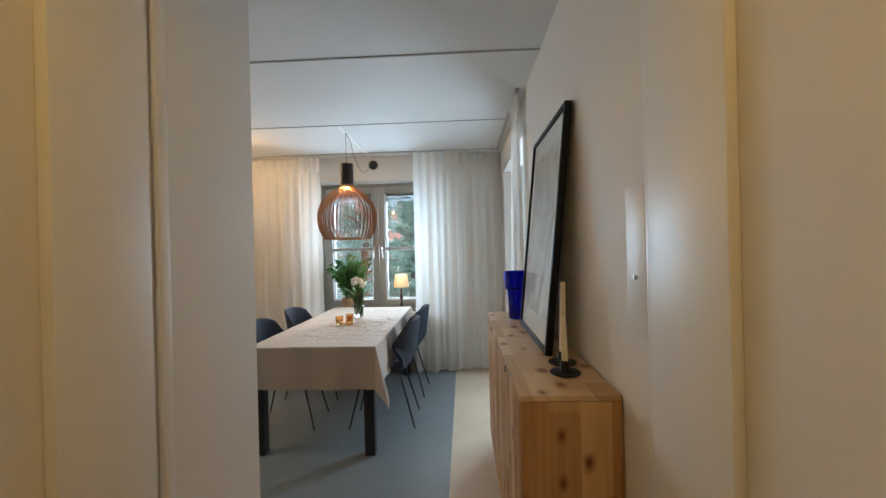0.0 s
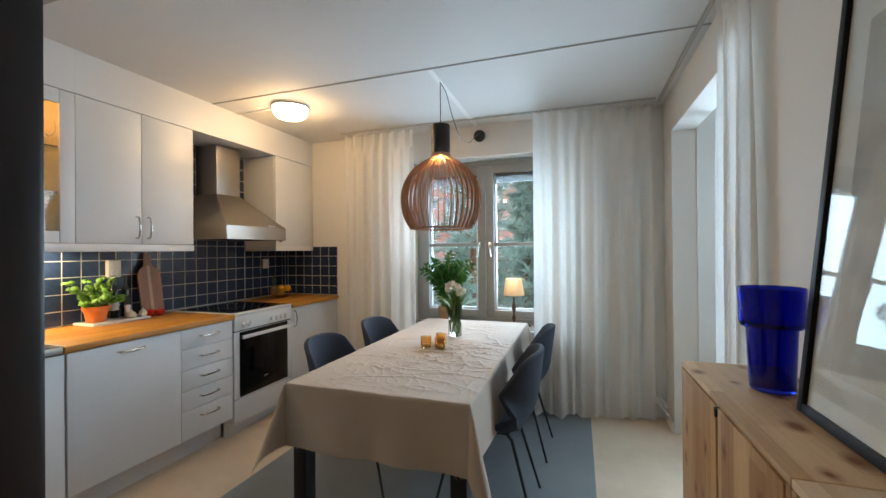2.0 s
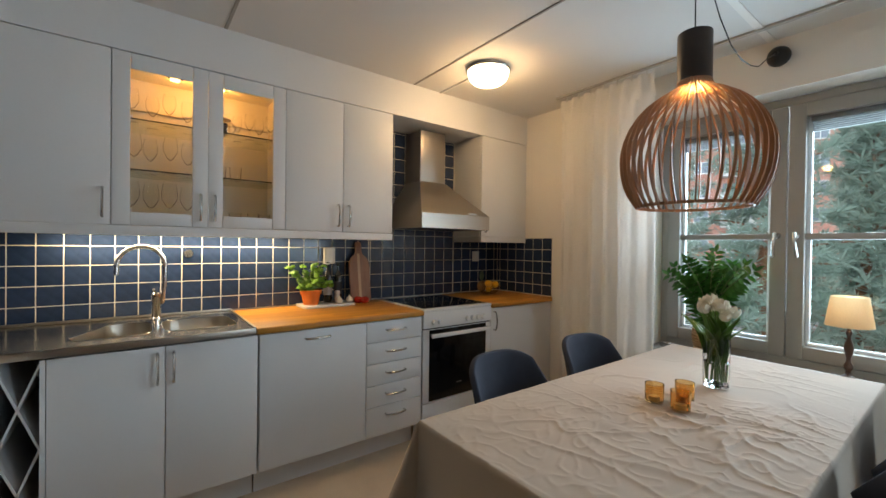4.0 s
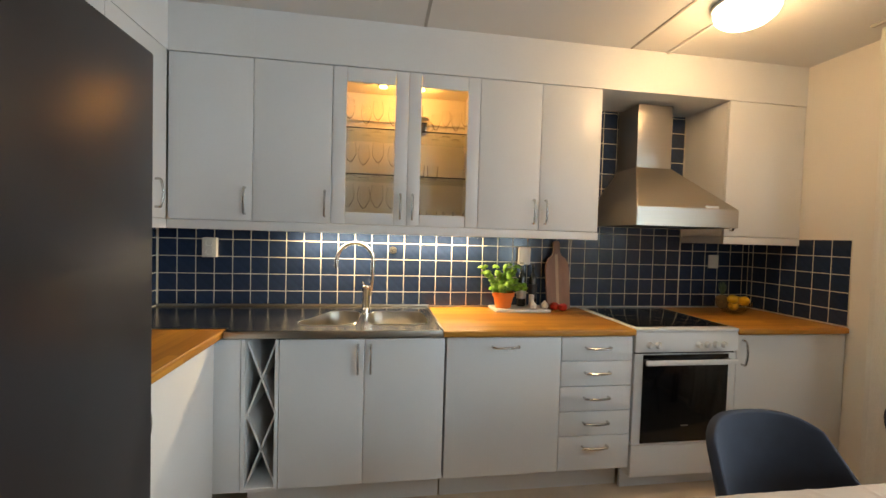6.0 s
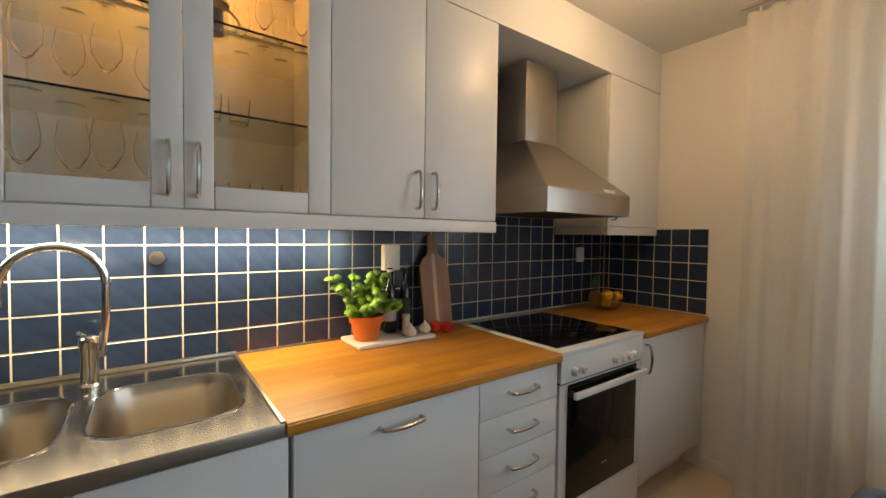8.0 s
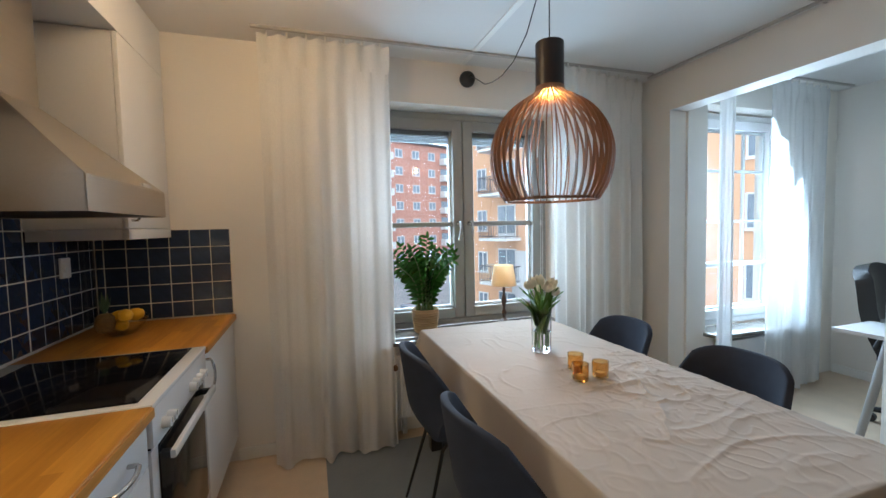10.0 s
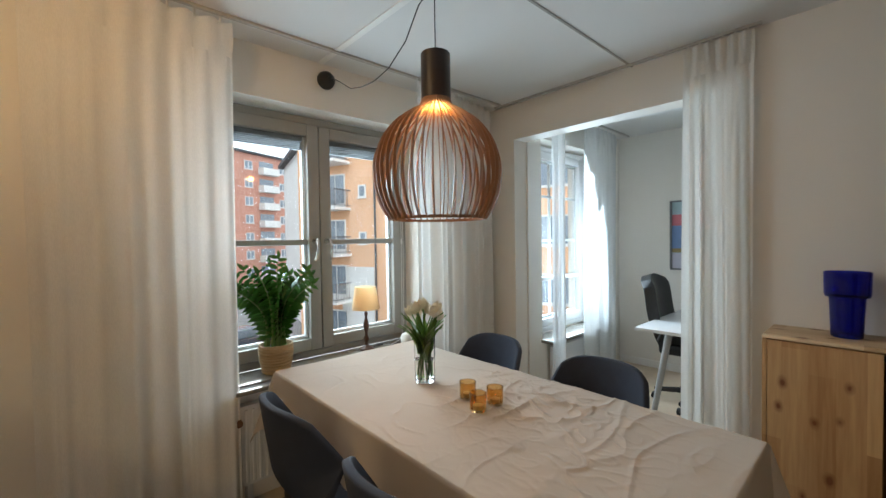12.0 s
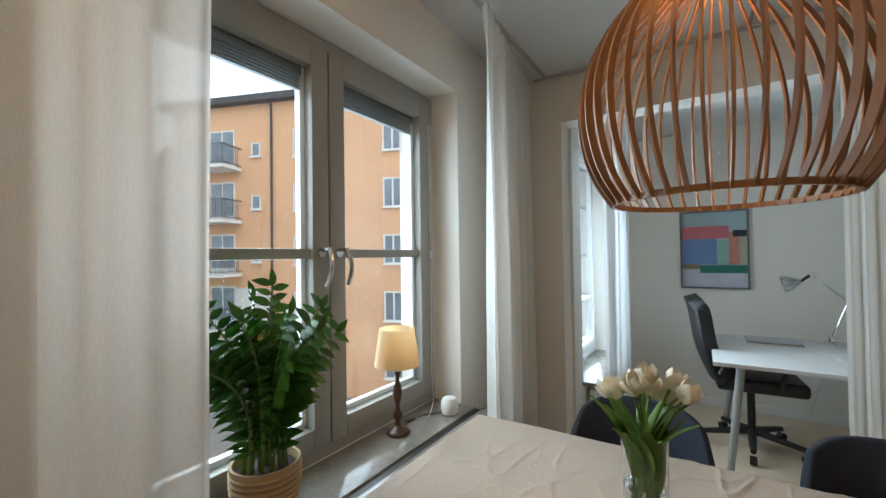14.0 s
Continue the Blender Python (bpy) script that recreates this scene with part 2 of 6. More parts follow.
PINE_TOP = wood("pine_top", (0.47, 0.29, 0.14), (0.74, 0.55, 0.35), "y", 9, 0.46, knots=7.5, staves=11, random_tone=0.06)
SLAT = wood("birch_slat", (0.25, 0.115, 0.050), (0.40, 0.195, 0.090), "z", 30, 0.4)
CAPWOOD = wood("dark_walnut_cap", (0.014, 0.007, 0.004), (0.035, 0.017, 0.009), "z", 30, 0.35)
BLUEGLASS = clear("cobalt_glass", (0.012, 0.03, 0.55), 0.02)
GLASS = clear("clear_glass", (0.97, 0.985, 0.98))
AMBERGLASS = clear("amber_glass", (0.86, 0.58, 0.26), 0.02)
PANE = pane("window_pane")
CABINETPANE = pane("cabinet_pane", (0.97, 0.98, 0.98), 0.025, 0.2)
WINEGLASS = clear("thin_wine_glass", (0.985, 0.985, 0.98), 0.0, 1.16)
THIN = pane("thin_glassware", (0.975, 0.98, 0.975), 0.13, 0.5)
SHELFGLASS = pane("shelf_glass", (0.93, 0.97, 0.95), 0.08)
WAX = paint("candle_wax", (0.78, 0.70, 0.56), 0.45, var=0.03)
TERRA = paint("terracotta", (0.62, 0.16, 0.022), 0.7, var=0.12, scale=10, bump=0.2)
BASIL = paint("basil_leaf", (0.135, 0.285, 0.014), 0.38, var=0.3, scale=30, random_tone=0.3)
ZZLEAF = paint("zz_leaf", (0.042, 0.145, 0.026), 0.22, var=0.3, scale=25, random_tone=0.35)
STALK = paint("plant_stalk", (0.10, 0.17, 0.04), 0.5, var=0.2)
SOIL = paint("soil", (0.03, 0.02, 0.014), 0.95, var=0.4, bump=0.6)
JUTE = paint("jute_pot", (0.36, 0.24, 0.125), 0.85, var=0.2, scale=12, bump=0.6, grain=140, stretch=(0.2, 0.2, 1))
PETAL = paint("cream_petal", (0.80, 0.74, 0.60), 0.6, var=0.08, scale=30, random_tone=0.06)
TULIPGREEN = paint("tulip_green", (0.10, 0.22, 0.03), 0.45, var=0.25, scale=12, random_tone=0.2)
WINFRAME = paint("grey_window_paint", (0.30, 0.29, 0.265), 0.42, var=0.04)
SILLSTONE = paint("grey_marble_sill", (0.22, 0.205, 0.18), 0.15, var=0.25, scale=9, grain=60)
BLIND = paint("grey_blind", (0.13, 0.135, 0.14), 0.5, var=0.05)
TURNED = wood("turned_dark_wood", (0.045, 0.02, 0.012), (0.10, 0.048, 0.025), "z", 30, 0.3)
SHADE = cloth_sheer("cream_lampshade", (0.85, 0.74, 0.55), 0.0, 0.6)
OPAL = glow("opal_glass_lit", (1.0, 0.78, 0.46), 13.0)
STRIPGLOW = glow("strip_light_lit", (1.0, 0.88, 0.66), 6.0)
PUCKGLOW = glow("cabinet_light_lit", (1.0, 0.62, 0.20), 14.0)

# ---- building helpers ----
ORIGIN = {}


def thing(name, label, category, at=(0, 0, 0), group="", kind=""):
    ob = new(name)
    ob.empty_display_size = 0.1
    ob.location = at
    ORIGIN[ob] = Vector(at)
    return tagged(ob, label, category, group, kind)


def part(name, bm, material, parent=None, label="", smooth=True):
    """Links a bmesh, drawn in world metres, as one mesh object under a thing or a part."""
    me = bpy.data.meshes.new(name)
    if parent is not None:
        bmesh.ops.translate(bm, verts=bm.verts, vec=-ORIGIN[parent])
    bmesh.ops.recalc_face_normals(bm, faces=bm.faces)
    bm.to_mesh(me)
    bm.free()
    if smooth:
        me.shade_smooth()
        me.set_sharp_from_angle(angle=radians(35))
    me.materials.append(material)
    ob = new(name, me)
    if parent is not None:
        ob.parent = parent
        ORIGIN[ob] = ORIGIN[parent]
    else:
        ORIGIN[ob] = Vector((0, 0, 0))
    return tagged(ob, label)


def setting(name, bm, material, label, category):
    return tagged(part(name, bm, material, None, label), category=category, kind="structure")


def B():
    return bmesh.new()


def box(bm, x0, x1, y0, y1, z0, z1, bev=0.0, seg=2):
    r = bmesh.ops.create_cube(bm, size=1, matrix=Matrix.LocRotScale(((x0 + x1) / 2, (y0 + y1) / 2, (z0 + z1) / 2), None, (abs(x1 - x0), abs(y1 - y0), abs(z1 - z0))))
    if bev:
        edges = {e for v in r["verts"] for e in v.link_edges}
        bmesh.ops.bevel(bm, geom=list(edges), offset=bev, segments=seg, affect="EDGES", profile=0.6)
    return bm


def cyl(bm, p, q, r, r2=None, n=16):
    p, q = Vector(p), Vector(q)
    d = q - p
    m = Matrix.Translation((p + q) / 2) @ d.to_track_quat("Z", "Y").to_matrix().to_4x4()
    bmesh.ops.create_cone(bm, cap_ends=True, segments=n, radius1=r, radius2=r if r2 is None else r2, depth=d.length, matrix=m)
    return bm


def lathe(bm, profile, cx, cy, n=28, close=False):
    rings = [[bm.verts.new((cx + r * math.cos(2 * math.pi * k / n), cy + r * math.sin(2 * math.pi * k / n), z)) for k in range(n)] for r, z in profile]
    pairs = list(zip(rings, rings[1:])) + ([(rings[-1], rings[0])] if close else [])
    for a, b in pairs:
        for k in range(n):
            bm.faces.new((a[k], a[(k + 1) % n], b[(k + 1) % n], b[k]))
    if not close:
        bm.faces.new(rings[0][::-1])
        bm.faces.new(rings[-1])
    return bm


def tube(bm, pts, r, n=8):
    pts = [Vector(p) for p in pts]
    rings, side = [], None
    for k, p in enumerate(pts):
        t = (pts[min(k + 1, len(pts) - 1)] - pts[max(k - 1, 0)]).normalized()
        side = (side - t * side.dot(t)) if side else t.orthogonal()
        side = side.normalized() if side.length > 1e-6 else t.orthogonal().normalized()
        up = t.cross(side)
        rr = r[k] if isinstance(r, (list, tuple)) else r
        rings.append([bm.verts.new(p + rr * (math.cos(a) * side + math.sin(a) * up)) for a in (2 * math.pi * j / n for j in range(n))])
    for a, b in zip(rings, rings[1:]):
        for j in range(n):
            bm.faces.new((a[j], a[(j + 1) % n], b[(j + 1) % n], b[j]))
    bm.faces.new(rings[0][::-1])
    bm.faces.new(rings[-1])
    return bm


def arc(p, q, sag, n=10):
    """Points from p to q that bow out by the vector sag."""
    p, q, s = Vector(p), Vector(q), Vector(sag)
    return [p.lerp(q, k / n) + s * math.sin(math.pi * k / n) for k in range(n + 1)]


def sheet(bm, fn, nu, nv):
    """A grid of faces over u, v in 0..1."""
    g = [[bm.verts.new(fn(i / nu, j / nv)) for j in range(nv + 1)] for i in range(nu + 1)]
    for i in range(nu):
        for j in range(nv):
            bm.faces.new((g[i][j], g[i + 1][j], g[i + 1][j + 1], g[i][j + 1]))
    return bm


# ---- structure: floor, ceiling, walls ----
WX, EX, NY, SY, H = -2.26, 1.43, 5.58, 1.60, 2.5   # west, east, north, south faces; ceiling
setting("floor", box(B(), -2.6, 3.5, -1.6, 6.0, -0.25, 0.0), BEIGE, "beige linoleum floor, worn and slightly glossy", "floor")
setting("floor_inlay", box(B(), -1.105, 0.857, 2.35, 5.46, 0.0, 0.004), GREY, "grey linoleum field set in the beige floor", "floor")
setting("ceiling", box(B(), -2.6, 3.5, -1.6, 6.0, H, H + 0.2), CEIL, "white painted concrete ceiling", "ceiling")
for k, (x0, x1, y0, y1) in enumerate([(-1.89, EX, 3.112, 3.128), (-1.89, EX, 4.335, 4.348)]):
    setting("ceiling_joint", box(B(), x0, x1, y0, y1, H - 0.004, H + 0.01), JOINT, "narrow grey joint between ceiling slabs", "joint")
setting("ceiling_joint", box(B(), -0.125, -0.09, 4.35, 5.575, H - 0.006, H + 0.01), TRIM, "pale cover strip along a ceiling joint", "joint")
setting("wall_west", box(B(), WX - 0.2, WX - 0.008, -1.6, 6.0, 0, H), WALL, "off-white painted kitchen wall", "wall")


def wall_with_hole(name, x0, x1, y0, y1, hx0, hx1, hz0, hz1, label, axis="x"):
    """A wall along x (or y) with one opening through it."""
    bm = B()
    if axis == "x":
        for a, b, c, d in ((x0, hx0, 0, H), (hx1, x1, 0, H), (hx0, hx1, 0, hz0), (hx0, hx1, hz1, H)):
            if b - a > 0.001 and d - c > 0.001:
                box(bm, a, b, y0, y1, c, d)
    else:
        for a, b, c, d in ((y0, hx0, 0, H), (hx1, y1, 0, H), (hx0, hx1, 0, hz0), (hx0, hx1, hz1, H)):
            if b - a > 0.001 and d - c > 0.001:
                box(bm, x0, x1, a, b, c, d)
    bmesh.ops.remove_doubles(bm, verts=bm.verts, dist=0.0001)
    return setting(name, bm, WALL, label, "wall")


WIN = (-0.76, 0.64, 0.63, 2.215)
wall_with_hole("wall_north", WX - 0.008, EX + 0.155, NY, NY + 0.37, *WIN, "off-white window wall with a deep reveal")
wall_with_hole("wall_east", EX, EX + 0.155, 1.78, NY, 3.86, 5.29, 0.0, 2.215, "off-white wall with a wide opening to the study", "y")
wall_with_hole("wall_north_study", EX + 0.155, 3.31, 5.27, 5.6, 1.78, 2.78, 0.5, 2.28, "white study wall with a tall window")
setting("wall_east_study", box(B(), 3.31, 3.5, -1.6, 5.6, 0, H), WALL, "white study wall", "wall")
setting("wall_south_study", box(B(), EX + 0.155, 3.31, 1.7, 1.86, 0, H), WALL, "white study wall", "wall")
setting("wall_south", box(B(), WX - 0.008, 0.19, SY - 0.15, SY, 0, H), WALL, "off-white wall behind the tall fridge", "wall")
setting("wall_hall_west", box(B(), 0.195, 0.25, -1.6, 2.18, 0, H), WALL, "off-white hall wall that ends beside the fridge", "wall")
setting("wall_hall_east", box(B(), EX, EX + 0.155, -1.6, 1.78, 0, H), WALL, "off-white hall wall", "wall")
setting("wall_hall_south", box(B(), 0.25, EX, -1.6, -1.45, 0, H), WALL, "off-white end wall of the hall", "wall")

# door frame between hall and kitchen
setting("door_frame", box(B(), 0.25, 0.276, 1.47, 1.69, 0, 2.12, 0.006), TRIM, "cream painted door frame lining", "door frame")
setting("door_frame", box(B(), EX - 0.022, EX, 1.51, 1.80, 0, 2.12, 0.006), TRIM, "cream painted door frame lining", "door frame")
setting("door_frame", box(B(), 0.25, EX, 1.47, 1.75, 2.12, 2.17, 0.004), TRIM, "cream painted door head", "door frame")
setting("trim", box(B(), 0.25, 0.268, 1.725, 1.760, 0, 2.12, 0.007), TRIM, "rounded cream door bead", "trim")
setting("trim", box(B(), EX - 0.012, EX, 1.812, 1.838, 0, 2.12, 0.004), TRIM, "rounded cream door bead", "trim")
setting("wall_over_door", box(B(), 0.25, EX, 1.42, 1.75, 2.172, H, 0.0), WALL, "painted wall above the door head", "wall")
# guessed plate, added to give the bright patch on the wall beside the doorway
panel = thing("wall_panel", "flat white plate and small knob added for bright patch beside doorway", "cover plate", (EX, 1.905, 1.15))
part("plate", box(B(), EX - 0.009, EX - 0.0005, 1.845, 1.965, 1.15, 1.54, 0.003), TRIM, panel)
part("knob", cyl(B(), (EX - 0.009, 1.90, 1.30), (EX - 0.018, 1.90, 1.30), 0.006, 0.005, 12), HANDLE, panel)

# skirting boards
for x0, x1, y0, y1 in ((-1.60, -0.76, NY - 0.014, NY), (0.64, EX, NY - 0.014, NY), (EX - 0.014, EX, 5.30, NY), (EX - 0.014, EX, 1.92, 3.84), (3.296, 3.31, 1.9, 5.25)):
    setting("baseboard", box(B(), x0, x1, y0, y1, 0, 0.075, 0.003), TRIM, "low white skirting board", "baseboard")


# ---- windows ----
def window(name, x0, x1, z0, z1, y, leaves, bar, label, grid=False, frame_mat=None):
    """Casement window in a wall along x: outer frame, leaves with panes, bars and handles."""
    fm = frame_mat or WINFRAME
    w = thing(name, label, "window", ((x0 + x1) / 2, y, z0), kind="structure")
    f = 0.045
    bm = B()
    for a in ((x0, x0 + f, z0, z1), (x1 - f, x1, z0, z1), (x0 + f, x1 - f, z0, z0 + f), (x0 + f, x1 - f, z1 - f, z1)):
        box(bm, a[0], a[1], y, y + 0.09, a[2], a[3], 0.003)
    part("window_frame", bm, fm, w)
    width = (x1 - x0 - 2 * f) / leaves
    for k in range(leaves):
        a, b = x0 + f + k * width + 0.003, x0 + f + (k + 1) * width - 0.003
        c, d, s = z0 + f + 0.004, z1 - f - 0.004, 0.075
        bm = B()
        for q in ((a, a + s, c, d), (b - s, b, c, d), (a + s, b - s, c, c + s), (a + s, b - s, d - s, d)):
            box(bm, q[0], q[1], y - 0.012, y + 0.055, q[2], q[3], 0.006)
        leaf = part("casement", bm, fm, w)
        bm = B()
        for q in ((a + s, a + s + 0.02, c + s, d - s), (b - s - 0.02, b - s, c + s, d - s), (a + s + 0.02, b - s - 0.02, c + s, c + s + 0.02), (a + s + 0.02, b - s - 0.02, d - s - 0.02, d - s)):
            box(bm, q[0], q[1], y + 0.03, y + 0.056, q[2], q[3], 0.002)
        part("glazing_bead", bm, ENAMEL, leaf, "white inner glazing edge")
        g = part("pane", box(B(), a + s, b - s, y + 0.020, y + 0.024, c + s, d - s), PANE, leaf, "clear double glazing")
        g.visible_shadow = False
        for bz in bar:
            part("glazing_bar", box(B(), a + s, b - s, y + 0.0, y + 0.05, bz - 0.018, bz + 0.018, 0.004), ENAMEL if grid else fm, leaf)
        if grid:
            part("glazing_bar", box(B(), (a + b) / 2 - 0.012, (a + b) / 2 + 0.012, y + 0.026, y + 0.05, c + s, d - s, 0.004), ENAMEL, leaf)
    return w


w1 = window("window_1", *WIN[:2], 0.66, 2.205, 5.735, 2, (1.405,), "grey painted two-leaf window with white inner edges")
for k, sx in enumerate((-1, 1)):
    xh = -0.06 + sx * 0.042
    h = part("window_handle", cyl(cyl(B(), (xh, 5.722, 1.41), (xh, 5.716, 1.41), 0.018), (xh, 5.72, 1.42), (xh, 5.675, 1.42), 0.008), HANDLE, w1)
    part("grip", tube(B(), arc((xh, 5.68, 1.425), (xh + sx * 0.012, 5.685, 1.29), (0, -0.022, 0)), 0.0085), HANDLE, h)
for a, b in ((-0.63, -0.15), (0.03, 0.51)):
    bm = B()
    for k in range(5):
        box(bm, a, b, 5.765, 5.785, 2.040 - 0.011 * k, 2.047 - 0.011 * k, 0.001)
    box(bm, a, b, 5.762, 5.79, 2.050, 2.084, 0.002)
    tagged(part("roller_blind", bm, BLIND, None, "grey venetian blind drawn up between the panes"), category="blind")
w2 = window("window_2", 1.80, 2.76, 0.52, 2.26, 5.40, 1, (1.02,), "white study window with narrow glazing bars", frame_mat=ENAMEL)
for zb in (1.38, 1.80):
    part("glazing_bar", box(B(), 1.92, 2.64, 5.43, 5.45, zb - 0.012, zb + 0.012, 0.003), ENAMEL, w2)
for xb in (2.16, 2.40):
    part("glazing_bar", box(B(), xb - 0.012, xb + 0.012, 5.43, 5.45, 0.65, 2.14, 0.003), ENAMEL, w2)
setting("window_sill", box(B(), 1.76, 2.80, 5.14, 5.40, 0.485, 0.515, 0.006), SILLSTONE, "grey stone sill below the study window", "window sill")
# stone sill with a dark slot for warm air
setting("window_sill", box(B(), -0.76, 0.64, 5.50, 5.735, 0.635, 0.66, 0.004), SILLSTONE, "polished grey stone window sill", "window sill")
setting("window_sill", box(B(), -0.76, 0.64, 5.405, 5.462, 0.637, 0.66, 0.004), SILLSTONE, "front lip of the polished stone sill", "window sill")
bm = box(B(), -0.76, 0.64, 5.464, 5.498, 0.630, 0.652)
setting("vent_slot", bm, BLACKPLASTIC, "black warm-air slot along the sill", "vent")

# radiator below the window
rad = thing("radiator", "white panel radiator below the stone sill", "radiator", (-0.06, 5.5, 0.12))
bm = box(B(), -0.70, 0.58, 5.47, 5.53, 0.14, 0.56, 0.006)
part("panel", bm, ENAMEL, rad)
for k in range(38):
    x = -0.69 + 0.0338 * k
    part("rib", box(B(), x, x + 0.016, 5.459, 5.470, 0.16, 0.54, 0.003), ENAMEL, rad)
for x in (-0.6, 0.48):
    part("bracket", box(B(), x, x + 0.03, 5.53, 5.58, 0.0, 0.5, 0.002), ENAMEL, rad)
pipes = thing("heating_pipe", "white heating pipes low along the wall", "pipe", (1.3, 5.53, 0.1))
for dz in (0.13, 0.19):
    part("pipe", tube(B(), [(0.6, 5.535, dz), (1.34, 5.535, dz), (1.375, 5.51, dz), (1.385, 5.30, dz)], 0.009), ENAMEL, pipes)
part("bracket", box(B(), 1.32, 1.345, 5.52, 5.58, 0.0, 0.22, 0.003), ENAMEL, pipes)


# ---- curtains and rails ----
def curtain(pts, z0, z1, folds, depth, material, label, seed, group="", stage_gap=0.0):
    """Pleated curtain along a line in plan."""
    (xa, ya), (xb, yb) = pts
    length = math.hypot(xb - xa, yb - ya)
    ux, uy = (xb - xa) / length, (yb - ya) / length
    rnd = random.Random(seed)
    ph = [rnd.uniform(0, 6.28) for _ in range(6)]

    def at(u, v):
        grow = 0.30 + 0.55 * min(1.0, v * 2.2) + 0.25 * v
        s = u * folds * 2 * math.pi
        d = depth * grow * (math.sin(s + 1.6 * math.sin(u * 6 + ph[0]) + 0.8 * v * math.sin(4 * u + ph[1])) * (0.40 + 0.26 * math.sin(u * 9 + ph[3])) + 0.50 * math.sin(s * 0.41 + ph[2] + 0.8 * v) + 0.06 * math.sin(2.1 * s + ph[3] + 1.5 * v))
        if v < 0.045:
            d = depth * 0.42 * math.sin(s * 1.0 + ph[4]) + (0.008 if v < 0.02 else 0)
        slide = 0.012 * math.sin(s * 0.5 + ph[5]) * v
        z = z1 - (z1 - z0) * v + (0.012 * math.sin(s * 0.5 + ph[2]) if v > 0.99 else 0)
        return (xa + ux * (u * length + slide) - uy * d, ya + uy * (u * length + slide) + ux * d, z)

    c = thing("curtain", label, "curtain", ((xa + xb) / 2, (ya + yb) / 2, z0), group)
    part("cloth", sheet(B(), at, int(folds * 18), 30), material, c)
    for k in range(int(folds)):
        u = (k + 0.5) / int(folds)
        bm = box(B(), xa + ux * u * length - 0.004, xa + ux * u * length + 0.004, ya + uy * u * length - 0.004, ya + uy * u * length + 0.004, z1 - 0.02, z1 + 0.016)
        part("glider", bm, WHITEPLASTIC, c)
    return c


WHITE_L = "off-white linen-look curtain hanging in soft pleats to the floor"
curtain([(-1.385, 5.395), (-0.655, 5.375)], 0.015, 2.472, 7, 0.044, SHEER, WHITE_L, 3, "window curtains")
curtain([(0.43, 5.315), (1.325, 5.465)], 0.015, 2.472, 9, 0.040, SHEER, "off-white linen-look curtain hanging to the floor beside the window", 5, "window curtains")
curtain([(1.375, 3.70), (1.375, 4.03)], 0.015, 2.472, 6, 0.032, SHEER, "off-white curtain drawn together beside the study opening", 7)
curtain([(1.615, 4.93), (1.685, 5.10)], 0.02, 2.46, 4, 0.022, SHEER_THIN, "thin white sheer curtain at the study window", 9, "study curtains")
curtain([(2.22, 5.10), (2.96, 5.135)], 0.02, 2.46, 8, 0.032, SHEER_THIN, "thin white sheer curtain at the study window", 11, "study curtains")


def rail(pts, label):
    r = thing("curtain_rail", label, "curtain rail", pts[0] + (H - 0.01,))
    for (xa, ya), (xb, yb) in zip(pts, pts[1:]):
        w = 0.011
        part("track", box(B(), min(xa, xb) - w, max(xa, xb) + w, min(ya, yb) - w, max(ya, yb) + w, H - 0.014, H, 0.002), paint_rail, r)


paint_rail = paint("rail_grey", (0.45, 0.43, 0.40), 0.5, var=0.04)
rail([(-1.40, 5.365), (1.33, 5.365)], "slim grey curtain rail fixed to the ceiling along the window")
rail([(1.375, 3.68), (1.375, 5.43)], "slim grey curtain rail fixed to the ceiling over the opening")
rail([(1.62, 5.125), (3.22, 5.125)], "slim curtain rail on the study ceiling")

# ---- kitchen: base units ----
FX, UX = -1.60, -1.893     # faces of base and wall cabinet doors


def bow_handle(parent, p, axis, length, out):
    """Bowed nickel handle at p, along an axis, standing out from the door."""
    a, o = Vector(axis), Vector(out)
    p = Vector(p)
    pts = [p - a * length / 2, p - a * length / 2 + o * 0.020]
    pts += arc(p - a * length * 0.46 + o * 0.026, p + a * length * 0.46 + o * 0.026, o * 0.010, 8)
    pts += [p + a * length / 2 + o * 0.020, p + a * length / 2]
    return part("handle", tube(B(), pts, 0.0062), HANDLE, parent, "bowed satin metal handle")


def door_panel(bm, x, y0, y1, z0, z1, depth=0.019):
    """A door leaf facing +x with a soft edge."""
    return box(bm, x - depth, x, y0 + 0.0015, y1 - 0.0015, z0 + 0.0015, z1 - 0.0015, 0.0035)


